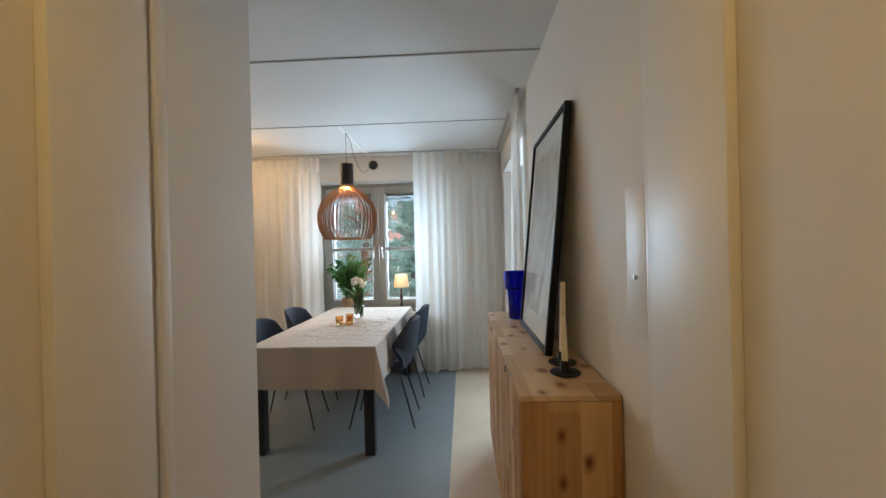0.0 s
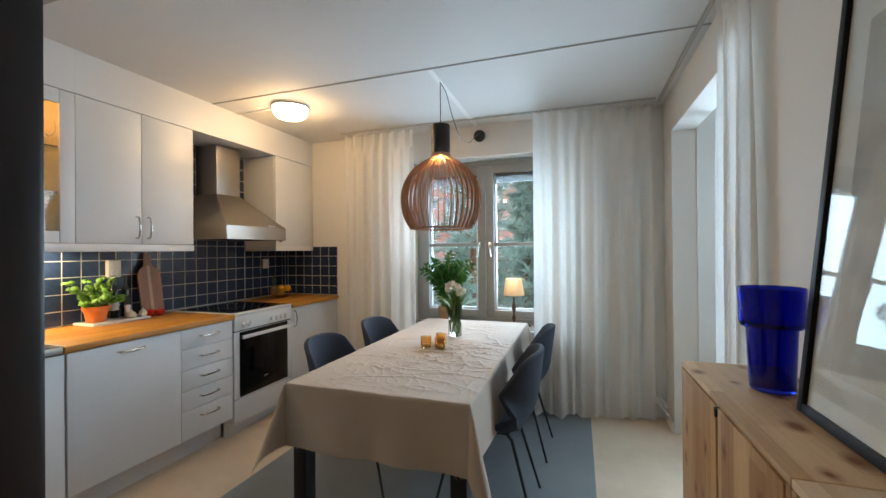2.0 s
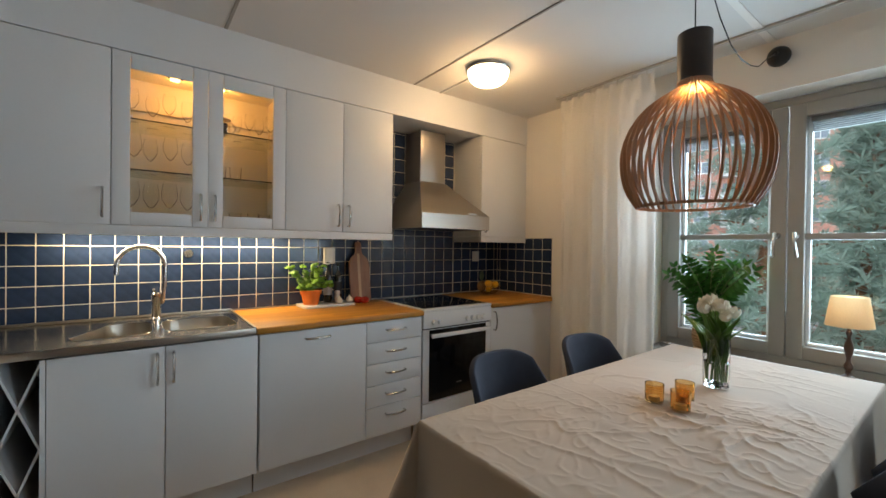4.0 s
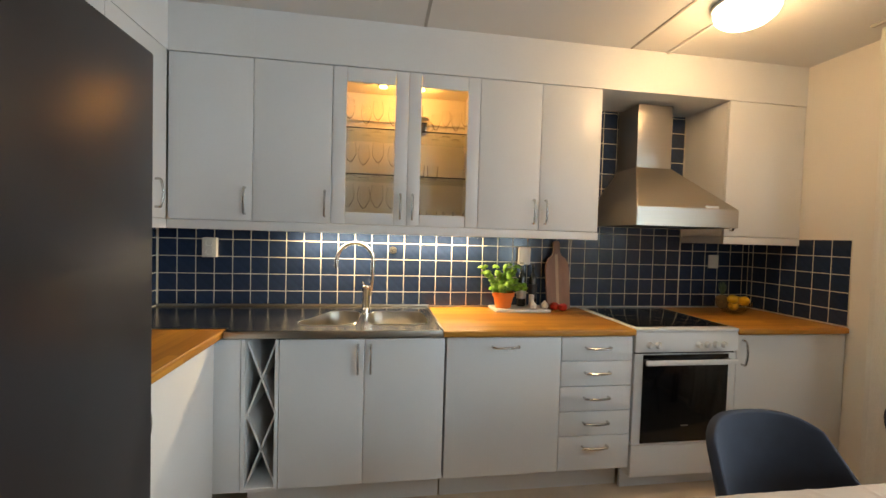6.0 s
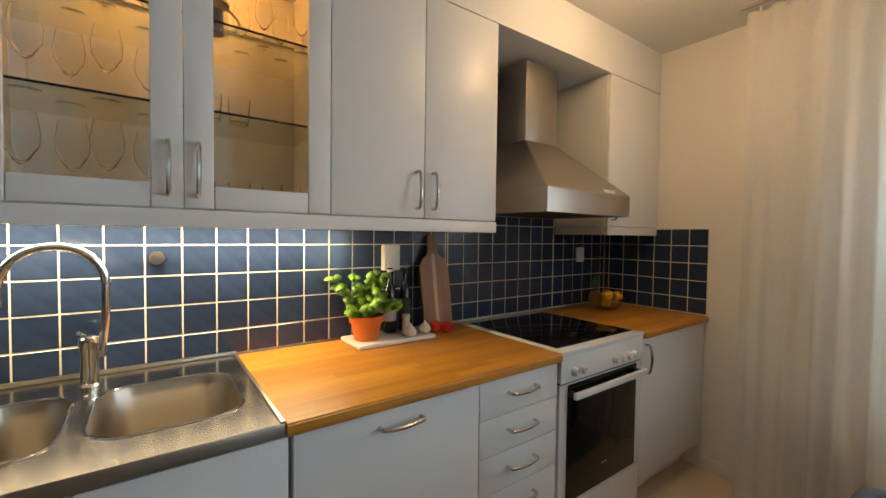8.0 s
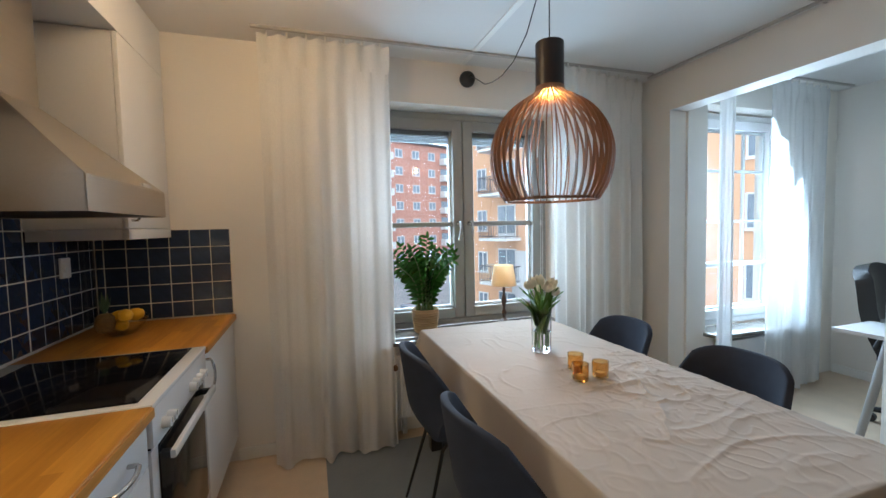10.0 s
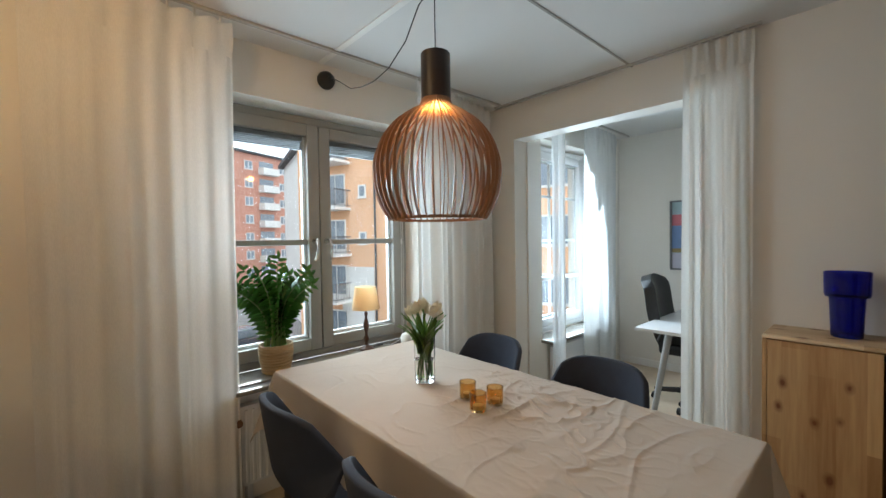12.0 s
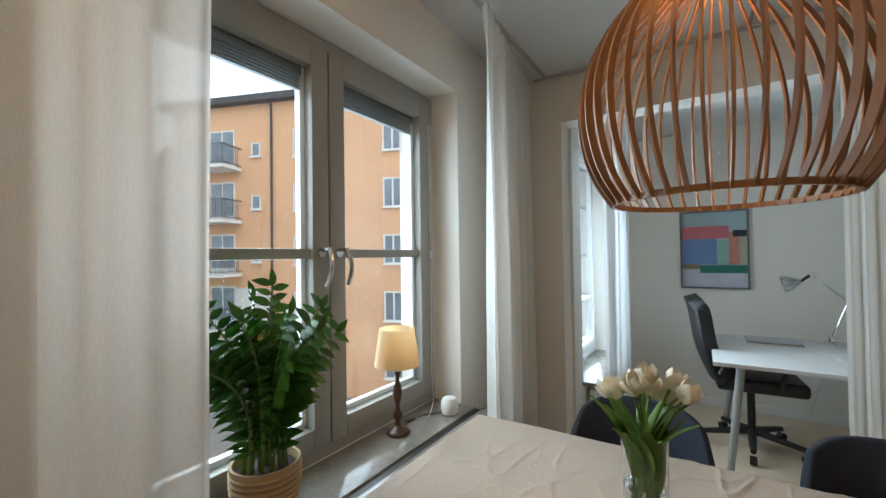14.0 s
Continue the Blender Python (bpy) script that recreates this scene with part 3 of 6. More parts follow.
def base_unit(y0, y1, kind, label):
    u = thing("base_cabinet", label, "cabinet", (FX - 0.3, (y0 + y1) / 2, 0), "kitchen base cabinets")
    if kind == "wine":
        for a, b in ((y0 + 0.001, y0 + 0.017), (y1 - 0.017, y1 - 0.001)):
            part("side_panel", box(B(), WX + 0.02, FX, a, b, 0.15, 0.86), CAB, u)
        part("bottom_panel", box(B(), WX + 0.02, FX, y0 + 0.017, y1 - 0.017, 0.15, 0.166), CAB, u)
        part("back_panel", box(B(), WX + 0.02, WX + 0.03, y0 + 0.017, y1 - 0.017, 0.166, 0.86), CAB, u)
    else:
        part("body", box(B(), WX + 0.02, FX - 0.021, y0 + 0.001, y1 - 0.001, 0.15, 0.745 if kind == "two" else 0.86), CAB, u)
    part("plinth", box(B(), FX - 0.13, FX - 0.115, y0, y1, 0.0, 0.15), CAB, u)
    ym = (y0 + y1) / 2
    if kind == "two":
        for a, b, s in ((y0, ym, -1), (ym, y1, 1)):
            d = part("door", door_panel(B(), FX, a, b, 0.155, 0.862), CAB, u)
            bow_handle(d, (FX, ym + s * 0.03, 0.765), (0, 0, 1), 0.135, (1, 0, 0))
    elif kind == "washer":
        d = part("door", door_panel(B(), FX, y0, y1, 0.155, 0.862), CAB, u)
        bow_handle(d, (FX, ym, 0.815), (0, 1, 0), 0.135, (1, 0, 0))
    elif kind == "drawers":
        zs = (0.155, 0.338, 0.468, 0.600, 0.732, 0.862)
        for a, b in zip(zs, zs[1:]):
            d = part("drawer", door_panel(B(), FX, y0, y1, a, b), CAB, u)
            bow_handle(d, (FX, ym, b - 0.058 if a > 0.2 else b - 0.055), (0, 1, 0), 0.135, (1, 0, 0))
    elif kind == "single":
        d = part("door", door_panel(B(), FX, y0, y1, 0.155, 0.862), CAB, u)
        bow_handle(d, (FX, y0 + 0.035, 0.765), (0, 0, 1), 0.135, (1, 0, 0))
    elif kind == "wine":
        bm = B()
        for a, b in ((0.17, 0.50), (0.50, 0.84)):
            for p, q in (((y0 + 0.02, a), (y1 - 0.02, b)), ((y1 - 0.02, a), (y0 + 0.02, b))):
                dy, dz = q[0] - p[0], q[1] - p[1]
                m = Matrix.Translation((FX - 0.28, (p[0] + q[0]) / 2, (p[1] + q[1]) / 2)) @ Matrix.Rotation(math.atan2(dz, dy), 4, "X")
                bmesh.ops.create_cube(bm, size=1, matrix=m @ Matrix.Diagonal((0.5, math.hypot(dy, dz), 0.008, 1)))
        part("wine_rack", bm, CAB, u)
    return u


base_unit(2.29, 2.455, "wine", "white open base cabinet with crossed wine shelves")
base_unit(2.455, 3.232, "two", "white lacquered sink cabinet with two doors")
base_unit(3.240, 3.838, "washer", "white panelled dishwasher front with one handle")
base_unit(3.838, 4.238, "drawers", "white chest of five kitchen drawers")
base_unit(4.862, 5.575, "single", "white lacquered corner base cabinet with one door")
corner = thing("base_cabinet", "white corner base cabinet below the oak worktop", "cabinet", (-1.3, 1.9, 0), "kitchen base cabinets")
part("body", box(B(), FX - 0.0, -0.965, SY + 0.02, 2.165, 0.15, 0.86), CAB, corner)
part("filler", box(B(), FX - 0.06, FX - 0.002, 2.166, 2.288, 0.15, 0.862, 0.002), CAB, corner)
part("plinth", box(B(), FX - 0.1, -0.965, SY + 0.02, 2.07, 0.0, 0.149), CAB, corner)
d = part("door", box(B(), FX + 0.03, -0.968, 2.166, 2.186, 0.155, 0.862, 0.0035), CAB, corner)
bow_handle(d, (-1.0, 2.186, 0.76), (0, 0, 1), 0.135, (0, 1, 0))

# worktops and sink
wt = thing("worktop", "oiled oak worktop with a rounded front edge", "worktop", (-1.9, 3.7, 0.865), "oak worktops")
part("top", box(B(), WX + 0.008, -1.585, 3.222, 4.243, 0.866, 0.900, 0.006, 3), OAK, wt)
part("front_edge", box(B(), -1.586, -1.580, 3.223, 4.242, 0.869, 0.896, 0.002), OAK, wt, "darker worn front edge")
wt = thing("worktop", "oiled oak worktop beside the stove", "worktop", (-1.9, 5.2, 0.865), "oak worktops")
part("top", box(B(), WX + 0.008, -1.585, 4.862, 5.572, 0.866, 0.900, 0.006, 3), OAK, wt)
part("front_edge", box(B(), -1.586, -1.580, 4.864, 5.57, 0.869, 0.896, 0.002), OAK, wt, "darker worn front edge")
wt = thing("worktop", "oiled oak worktop in the corner by the fridge", "worktop", (-1.3, 1.9, 0.865), "oak worktops")
part("top", box(B(), -1.655, -0.965, SY + 0.01, 2.205, 0.866, 0.900, 0.006, 3), OAK_X, wt)
part("front_edge", box(B(), -1.65, -0.967, 2.204, 2.210, 0.869, 0.896, 0.002), OAK_X, wt, "darker worn front edge")

sink = thing("sink", "brushed steel sink top with two rounded bowls", "sink", (-1.95, 2.4, 0.87))
SX0, SX1, SYA, SYB = WX + 0.008, -1.588, SY + 0.01, 3.220


def bowl_outline(c0, c1, y0, y1, cut, n=6, r=0.085):
    """Rounded outline of a bowl in plan; cut slants one back corner."""
    pts = []
    for (cx, cy, a0, rr) in ((c1 - r, y0 + r, -90, r), (c1 - r, y1 - r, 0, r), (c0 + r, y1 - r, 90, r), (c0 + r, y0 + r + cut, 180, r)):
        for k in range(n + 1):
            a = radians(a0 + 90 * k / n)
            pts.append((cx + rr * math.cos(a), cy + rr * math.sin(a)))
    return pts


def steel_top(bm):
    """A flat top with holes, from outline edges filled as one."""
    loops = []
    rect = [(-1.66, SYA), (-1.66, 2.215), (SX1, 2.215), (SX1, SYB), (SX0, SYB), (SX0, SYA)]
    for pts in [rect] + BOWLS:
        vs = [bm.verts.new((x, y, 0.902)) for x, y in pts]
        es = [bm.edges.new((a, b)) for a, b in zip(vs, vs[1:] + vs[:1])]
        loops += es
    bmesh.ops.triangle_fill(bm, edges=loops, use_beauty=True)
    return bm


BOWLS = [bowl_outline(-2.085, -1.705, 2.500, 2.80, 0.10), bowl_outline(-2.075, -1.715, 2.845, 3.165, 0)]
part("top", steel_top(B()), STEEL_TOP, sink, smooth=False)
bm = box(B(), SX1 - 0.012, SX1, 2.215, SYB, 0.868, 0.9015, 0.004)
box(bm, SX0, SX0 + 0.014, SYA, SYB, 0.9025, 0.916, 0.004)
box(bm, SX0 + 0.014, SX1 - 0.0, SYB - 0.010, SYB, 0.9025, 0.908, 0.002)
part("rim", bm, STEEL, sink)
for pts in BOWLS:
    bm = B()
    cx, cy = sum(p[0] for p in pts) / len(pts), sum(p[1] for p in pts) / len(pts)
    rings = []
    for s, z in ((1.0, 0.902), (0.985, 0.897), (0.96, 0.80), (0.93, 0.765), (0.80, 0.752), (0.1, 0.748)):
        rings.append([bm.verts.new((cx + (x - cx) * s, cy + (y - cy) * s, z)) for x, y in pts])
    for a, b in zip(rings, rings[1:]):
        for k in range(len(pts)):
            bm.faces.new((a[k], a[(k + 1) % len(pts)], b[(k + 1) % len(pts)], b[k]))
    bowl = part("bowl", bm, STEEL, sink)
    part("drain", lathe(B(), [(0.045, 0.749), (0.045, 0.753), (0.038, 0.754), (0.036, 0.750), (0.0005, 0.750)], cx, cy, 20), CHROME, bowl)
    bm = tube(B(), [(cx + (x - cx) * 1.01, cy + (y - cy) * 1.01, 0.9025) for x, y in pts + pts[:1]], 0.0035, 6)
    part("bowl_rim", bm, CHROME, bowl)

tap = thing("kitchen_tap", "chrome swan-neck mixer tap on the sink", "tap", (-2.12, 2.825, 0.902))
part("base", lathe(B(), [(0.026, 0.902), (0.026, 0.912), (0.021, 0.918), (0.021, 1.005), (0.024, 1.012), (0.024, 1.045), (0.018, 1.052), (0.0005, 1.054)], -2.12, 2.825, 20), CHROME, tap)
part("spout", tube(B(), [(-2.118, 2.85, 0.99), (-2.115, 2.862, 1.10), (-2.115, 2.864, 1.20)] + [(-2.115 + 0.03 * (k / 12), 2.759 + 0.105 * math.cos(math.pi * k / 12), 1.20 + 0.105 * math.sin(math.pi * k / 12)) for k in range(13)] + [(-2.085, 2.653, 1.155)], 0.0115, 12), CHROME, tap)
part("lever", cyl(B(), (-2.11, 2.825, 1.045), (-2.05, 2.81, 1.075), 0.006, 0.005), CHROME, tap)

# stove
stove = thing("stove", "white electric stove with black glass hob and oven", "stove", (-1.9, 4.55, 0))
A0, A1 = 4.245, 4.857
part("body", box(B(), WX + 0.02, FX - 0.02, A0, A1, 0.10, 0.885, 0.003), ENAMEL, stove)
part("hob_frame", box(B(), WX + 0.02, FX + 0.015, A0, A1, 0.886, 0.903, 0.004), ENAMEL, stove)
part("hob_glass", box(B(), WX + 0.09, FX - 0.03, A0 + 0.025, A1 - 0.025, 0.9035, 0.907, 0.002), BLACKGLASS, stove)
part("control_panel", box(B(), FX - 0.02, FX + 0.012, A0, A1, 0.775, 0.885, 0.006), ENAMEL, stove)
for k, y in enumerate((4.325, 4.375, 4.615, 4.665, 4.715, 4.765)):
    kn = part("knob", cyl(B(), (FX + 0.012, y, 0.815), (FX + 0.036, y, 0.815), 0.0185, 0.015, 20), ENAMEL, stove)
    part("pointer", box(B(), FX + 0.036, FX + 0.039, y - 0.0025, y + 0.0025, 0.812, 0.830), WHITEPLASTIC, kn)
oven = part("oven_door", box(B(), FX - 0.02, FX + 0.004, A0 + 0.002, A1 - 0.002, 0.275, 0.765, 0.004), ENAMEL, stove)
part("oven_glass", box(B(), FX + 0.004, FX + 0.009, A0 + 0.05, A1 - 0.05, 0.285, 0.762, 0.003), BLACKGLASS, oven)
part("emblem", box(B(), FX + 0.0092, FX + 0.0105, 4.53, 4.575, 0.372, 0.380), HANDLE, oven)
part("oven_handle", box(B(), FX + 0.035, FX + 0.052, A0 + 0.045, A1 - 0.03, 0.715, 0.742, 0.006), ENAMEL, oven)
for y in (A0 + 0.06, A1 - 0.06):
    part("handle_post", box(B(), FX + 0.006, FX + 0.037, y - 0.012, y + 0.012, 0.718, 0.739, 0.003), BLACKPLASTIC, oven)
part("vent_gap", box(B(), FX - 0.018, FX + 0.0, A0 + 0.01, A1 - 0.01, 0.766, 0.774), BLACKPLASTIC, stove)
part("drawer", box(B(), FX - 0.02, FX + 0.004, A0 + 0.002, A1 - 0.002, 0.10, 0.270, 0.004), ENAMEL, stove)
part("plinth", box(B(), FX - 0.1, FX - 0.08, A0, A1, 0.0, 0.10), ENAMEL, stove)


# ---- wall cabinets ----
def wall_unit(y0, y1, kind, label, handles):
    u = thing("wall_cabinet", label, "cabinet", (UX - 0.17, (y0 + y1) / 2, 1.37), "kitchen wall cabinets")
    if kind == "glass":
        for a, b in ((y0 + 0.0005, y0 + 0.016), (y1 - 0.016, y1 - 0.0005)):
            part("side_panel", box(B(), WX + 0.004, UX - 0.021, a, b, 1.41, 2.25), CAB_IN, u)
        for a, b in ((1.41, 1.426), (2.234, 2.25)):
            part("end_panel", box(B(), WX + 0.004, UX - 0.021, y0 + 0.016, y1 - 0.016, a, b), CAB_IN, u)
        part("back_panel", box(B(), WX + 0.004, WX + 0.012, y0 + 0.016, y1 - 0.016, 1.426, 2.234), CAB_IN, u)
    else:
        part("body", box(B(), WX + 0.004, UX - 0.021, y0 + 0.0005, y1 - 0.0005, 1.41, 2.25), CAB, u)
    for (a, b, hy) in handles:
        if kind == "glass":
            bm = B()
            for q in ((a, a + 0.072, 1.412, 2.248), (b - 0.072, b, 1.412, 2.248), (a + 0.072, b - 0.072, 1.412, 1.475), (a + 0.072, b - 0.072, 2.172, 2.248)):
                box(bm, UX - 0.019, UX, q[0] + 0.0015, q[1] - 0.0005, q[2], q[3], 0.003)
            d = part("door", bm, CAB, u)
            g = part("pane", box(B(), UX - 0.012, UX - 0.009, a + 0.07, b - 0.07, 1.474, 2.173), CABINETPANE, d, "clear glass")
            g.visible_shadow = False
        else:
            d = part("door", door_panel(B(), UX, a, b, 1.41, 2.25), CAB, u)
        bow_handle(d, (UX, hy, 1.515), (0, 0, 1), 0.135, (1, 0, 0))
    return u


wall_unit(1.835, 2.24, "plain", "white corner wall cabinet with one door", [(1.835, 2.24, 2.205)])
wall_unit(2.24, 2.638, "plain", "white wall cabinet with one door", [(2.24, 2.638, 2.607)])
glass_cab = wall_unit(2.638, 3.442, "glass", "white wall cabinet with lit glass doors and glass shelves", [(2.638, 3.04, 3.006), (3.04, 3.442, 3.072)])
wall_unit(3.442, 4.176, "plain", "white wall cabinet with two doors", [(3.442, 3.806, 3.770), (3.806, 4.176, 3.842)])
wall_unit(5.022, 5.575, "plain", "white wall cabinet with one door", [(5.022, 5.575, 5.062)])
for z in (1.685, 1.935):
    sh = part("shelf", box(B(), WX + 0.014, UX - 0.032, 2.656, 3.424, z, z + 0.006), SHELFGLASS, glass_cab, "clear glass shelf")
    part("shelf_edge", box(B(), UX - 0.032, UX - 0.030, 2.656, 3.424, z, z + 0.006), BLACKGLASS, sh, "dark polished glass edge")
part("light_bar", box(B(), WX + 0.012, WX + 0.03, 2.656, 3.424, 2.06, 2.105), CAB_IN, glass_cab)
for y in (2.90, 3.12):
    pk = part("light", lathe(B(), [(0.034, 2.234), (0.034, 2.222), (0.028, 2.218), (0.0005, 2.218)], -2.06, y, 20), CHROME, glass_cab)
    part("lens", lathe(B(), [(0.024, 2.2175), (0.022, 2.212), (0.0005, 2.211)], -2.06, y, 16), PUCKGLOW, pk, "glowing warm lens")
south_up = thing("wall_cabinet", "white wall cabinet with one door in the corner by the fridge", "cabinet", (-1.4, 1.7, 1.37), "kitchen wall cabinets")
part("body", box(B(), UX - 0.02, -0.97, SY + 0.004, 1.812, 1.41, 2.25), CAB, south_up)
for a, b in ((UX + 0.004, -1.43), (-1.43, -0.97)):
    d = part("door", box(B(), a + 0.0015, b - 0.0015, 1.812, 1.832, 1.412, 2.25, 0.0035), CAB, south_up)
    bow_handle(d, (a + 0.10 if a < -1.5 else b - 0.04, 1.832, 1.53), (0, 0, 1), 0.135, (0, 1, 0))
setting("soffit", box(B(), WX, UX - 0.0015, SY, NY, 2.2535, H), CAB, "white boxed-in panel above the wall cabinets", "wall")
setting("soffit", box(B(), UX - 0.0015, -0.97, SY, 1.8305, 2.2535, H), CAB, "white boxed-in panel above the wall cabinets", "wall")
for k in range(2):
    setting("trim", box(B(), UX - 0.002, UX - 0.0006, (3.440, 2.238)[k], (3.443, 2.241)[k], 2.256, H - 0.001), CAB, "thin joint in the boxed-in panel", "trim")
LR = "white light rail below the wall cabinets"
for y0, y1 in ((1.832, 4.178), (5.02, 5.575)):
    lr = thing("light_rail", LR, "light rail", (UX, (y0 + y1) / 2, 1.36))
    part("rail", box(B(), UX - 0.022, UX + 0.002, y0, y1, 1.362, 1.408, 0.004), CAB, lr)
    if y0 < 2:
        part("end", box(B(), WX + 0.01, UX - 0.024, y1 - 0.018, y1, 1.362, 1.408, 0.002), CAB, lr)
        part("rail_return", box(B(), UX + 0.003, -0.97, 1.812, 1.834, 1.362, 1.408, 0.003), CAB, lr)
    else:
        part("end", box(B(), WX + 0.01, UX - 0.024, y0, y0 + 0.018, 1.362, 1.408, 0.002), CAB, lr)
fx = thing("strip_light", "slim lit strip light under the wall cabinets", "lamp", (-2.1, 2.95, 1.39))
part("housing", box(B(), -2.13, -2.07, 2.35, 3.55, 1.392, 1.409, 0.002), WHITEPLASTIC, fx)
part("diffuser", box(B(), -2.125, -2.075, 2.36, 3.54, 1.386, 1.3915, 0.002), STRIPGLOW, fx, "glowing white diffuser")

# extractor hood in the niche
hood = thing("extractor_hood", "brushed steel extractor hood with a square chimney", "hood", (-2.0, 4.66, 1.46))
bm = B()
H0 = [(WX + 0.012, 4.318, 1.455), (-1.735, 4.318, 1.455), (-1.735, 4.968, 1.455), (WX + 0.012, 4.968, 1.455)]
H1 = [(x, y, 1.56) for x, y, z in H0]
H2 = [(WX + 0.012, 4.50, 1.835), (-2.03, 4.50, 1.835), (-2.03, 4.745, 1.835), (WX + 0.012, 4.745, 1.835)]
rings = [[bm.verts.new(p) for p in q] for q in (H0, H1, H2)]
for a, b in zip(rings, rings[1:]):
    for k in range(4):
        bm.faces.new((a[k], a[(k + 1) % 4], b[(k + 1) % 4], b[k]))
bm.faces.new(rings[2])
bmesh.ops.bevel(bm, geom=[e for e in bm.edges], offset=0.003, segments=2, affect="EDGES")
part("canopy", bm, HOOD, hood)
part("chimney", box(B(), WX + 0.012, -2.033, 4.503, 4.742, 1.835, 2.235, 0.002), HOOD, hood)
part("filter", box(B(), WX + 0.03, -1.75, 4.333, 4.953, 1.459, 1.467), BLACKPLASTIC, hood)
part("switch_plate", box(B(), -1.758, -1.742, 4.76, 4.84, 1.564, 1.580, 0.001), ENAMEL, hood, "small white switch plate")
part("cable_box", box(B(), -2.14, -2.08, 4.742, 4.78, 2.236, 2.254, 0.002), BLACKPLASTIC, hood)

# fridge and freezer
for a, b, nm in ((-0.952, -0.385, "freezer"), (-0.380, 0.190, "fridge")):
    fr = thing(nm, "tall glossy black " + nm + " standing against the hall wall", nm, ((a + b) / 2, 1.95, 0))
    part("body", box(B(), a, b, SY + 0.02, 2.20, 0.03, 1.86, 0.006), FRIDGE, fr)
    part("door", box(B(), a, b, 2.204, 2.252, 0.06, 1.86, 0.008), FRIDGE, fr)
    part("grip", box(B(), b - 0.03 if nm == "freezer" else a + 0.01, b - 0.01 if nm == "freezer" else a + 0.03, 2.252, 2.272, 0.9, 1.25, 0.005), BLACKMETAL, fr)
    for x in (a + 0.05, b - 0.05):
        part("foot", cyl(B(), (x, 2.12, 0), (x, 2.12, 0.03), 0.02), BLACKPLASTIC, fr)


# sockets on the tiles
def socket(y, z, label):
    s = thing("socket", label, "socket", (WX, y, z - 0.06))
    part("plate", box(B(), WX + 0.004, WX + 0.040, y - 0.04, y + 0.04, z - 0.058, z + 0.058, 0.006), WHITEPLASTIC, s)
    for dz in (-0.027, 0.027):
        o = part("insert", lathe(B(), [(0.021, 0.040), (0.021, 0.043), (0.017, 0.043), (0.016, 0.0412), (0.0005, 0.0412)], 0, 0, 20), WHITEPLASTIC, s)
        o.data.transform(Matrix.Translation(Vector((WX, y, z + dz)) - ORIGIN[s]) @ Matrix.Rotation(radians(90), 4, "Y") @ Matrix.Translation(ORIGIN[s]))
    return s


socket(3.852, 1.245, "white double wall socket above the chopping board")
socket(1.905, 1.255, "white double wall socket in the tiled corner")
s2 = thing("socket", "small white wall switch on the dark tiles", "switch", (WX, 5.284, 1.19))
part("plate", box(B(), WX + 0.004, WX + 0.018, 5.247, 5.321, 1.185, 1.28, 0.004), WHITEPLASTIC, s2)
part("rocker", box(B(), WX + 0.018, WX + 0.024, 5.262, 5.306, 1.21, 1.255, 0.003), WHITEPLASTIC, s2)
val = thing("pipe_cap", "small round metal pipe cap on the tiles", "pipe cap", (WX, 2.985, 1.26))
bm = cyl(B(), (WX + 0.004, 2.985, 1.262), (WX + 0.02, 2.985, 1.262), 0.024, 0.022, 20)
part("rosette", bm, HANDLE, val)
part("plug", cyl(B(), (WX + 0.02, 2.985, 1.262), (WX + 0.034, 2.985, 1.262), 0.013, 0.012, 12), HANDLE, val)

# ---- dining table, cloth and chairs ----
TX0, TX1, TY0, TY1, TZ = -0.505, 0.366, 3.487, 5.338, 0.744
table = thing("dining_table", "black-brown wooden dining table under a linen cloth", "table", (-0.07, 4.41, 0))
part("tabletop", box(B(), TX0 + 0.004, TX1 - 0.004, TY0 + 0.004, TY1 - 0.004, 0.70, TZ - 0.008, 0.004), LEGWOOD, table)
for x in (TX0 + 0.055, TX1 - 0.055):
    for y in (TY0 + 0.055, TY1 - 0.055):
        part("leg", box(B(), x - 0.035, x + 0.035, y - 0.035, y + 0.035, 0.005, 0.70, 0.004), LEGWOOD, table)
bm = box(B(), TX0 + 0.09, TX1 - 0.09, TY0 + 0.04, TY0 + 0.06, 0.62, 0.70)
box(bm, TX0 + 0.09, TX1 - 0.09, TY1 - 0.06, TY1 - 0.04, 0.62, 0.70)
box(bm, TX0 + 0.04, TX0 + 0.06, TY0 + 0.09, TY1 - 0.09, 0.62, 0.70)
box(bm, TX1 - 0.06, TX1 - 0.04, TY0 + 0.09, TY1 - 0.09, 0.62, 0.70)
part("apron", bm, LEGWOOD, table)
OVER, OVERE = 0.285, 0.285


def ridge(x, y, k, width):
    """Thin raised line where a slow noise passes through zero."""
    return max(0.0, 1.0 - abs(noise.noise((x, y, k))) * width) ** 2


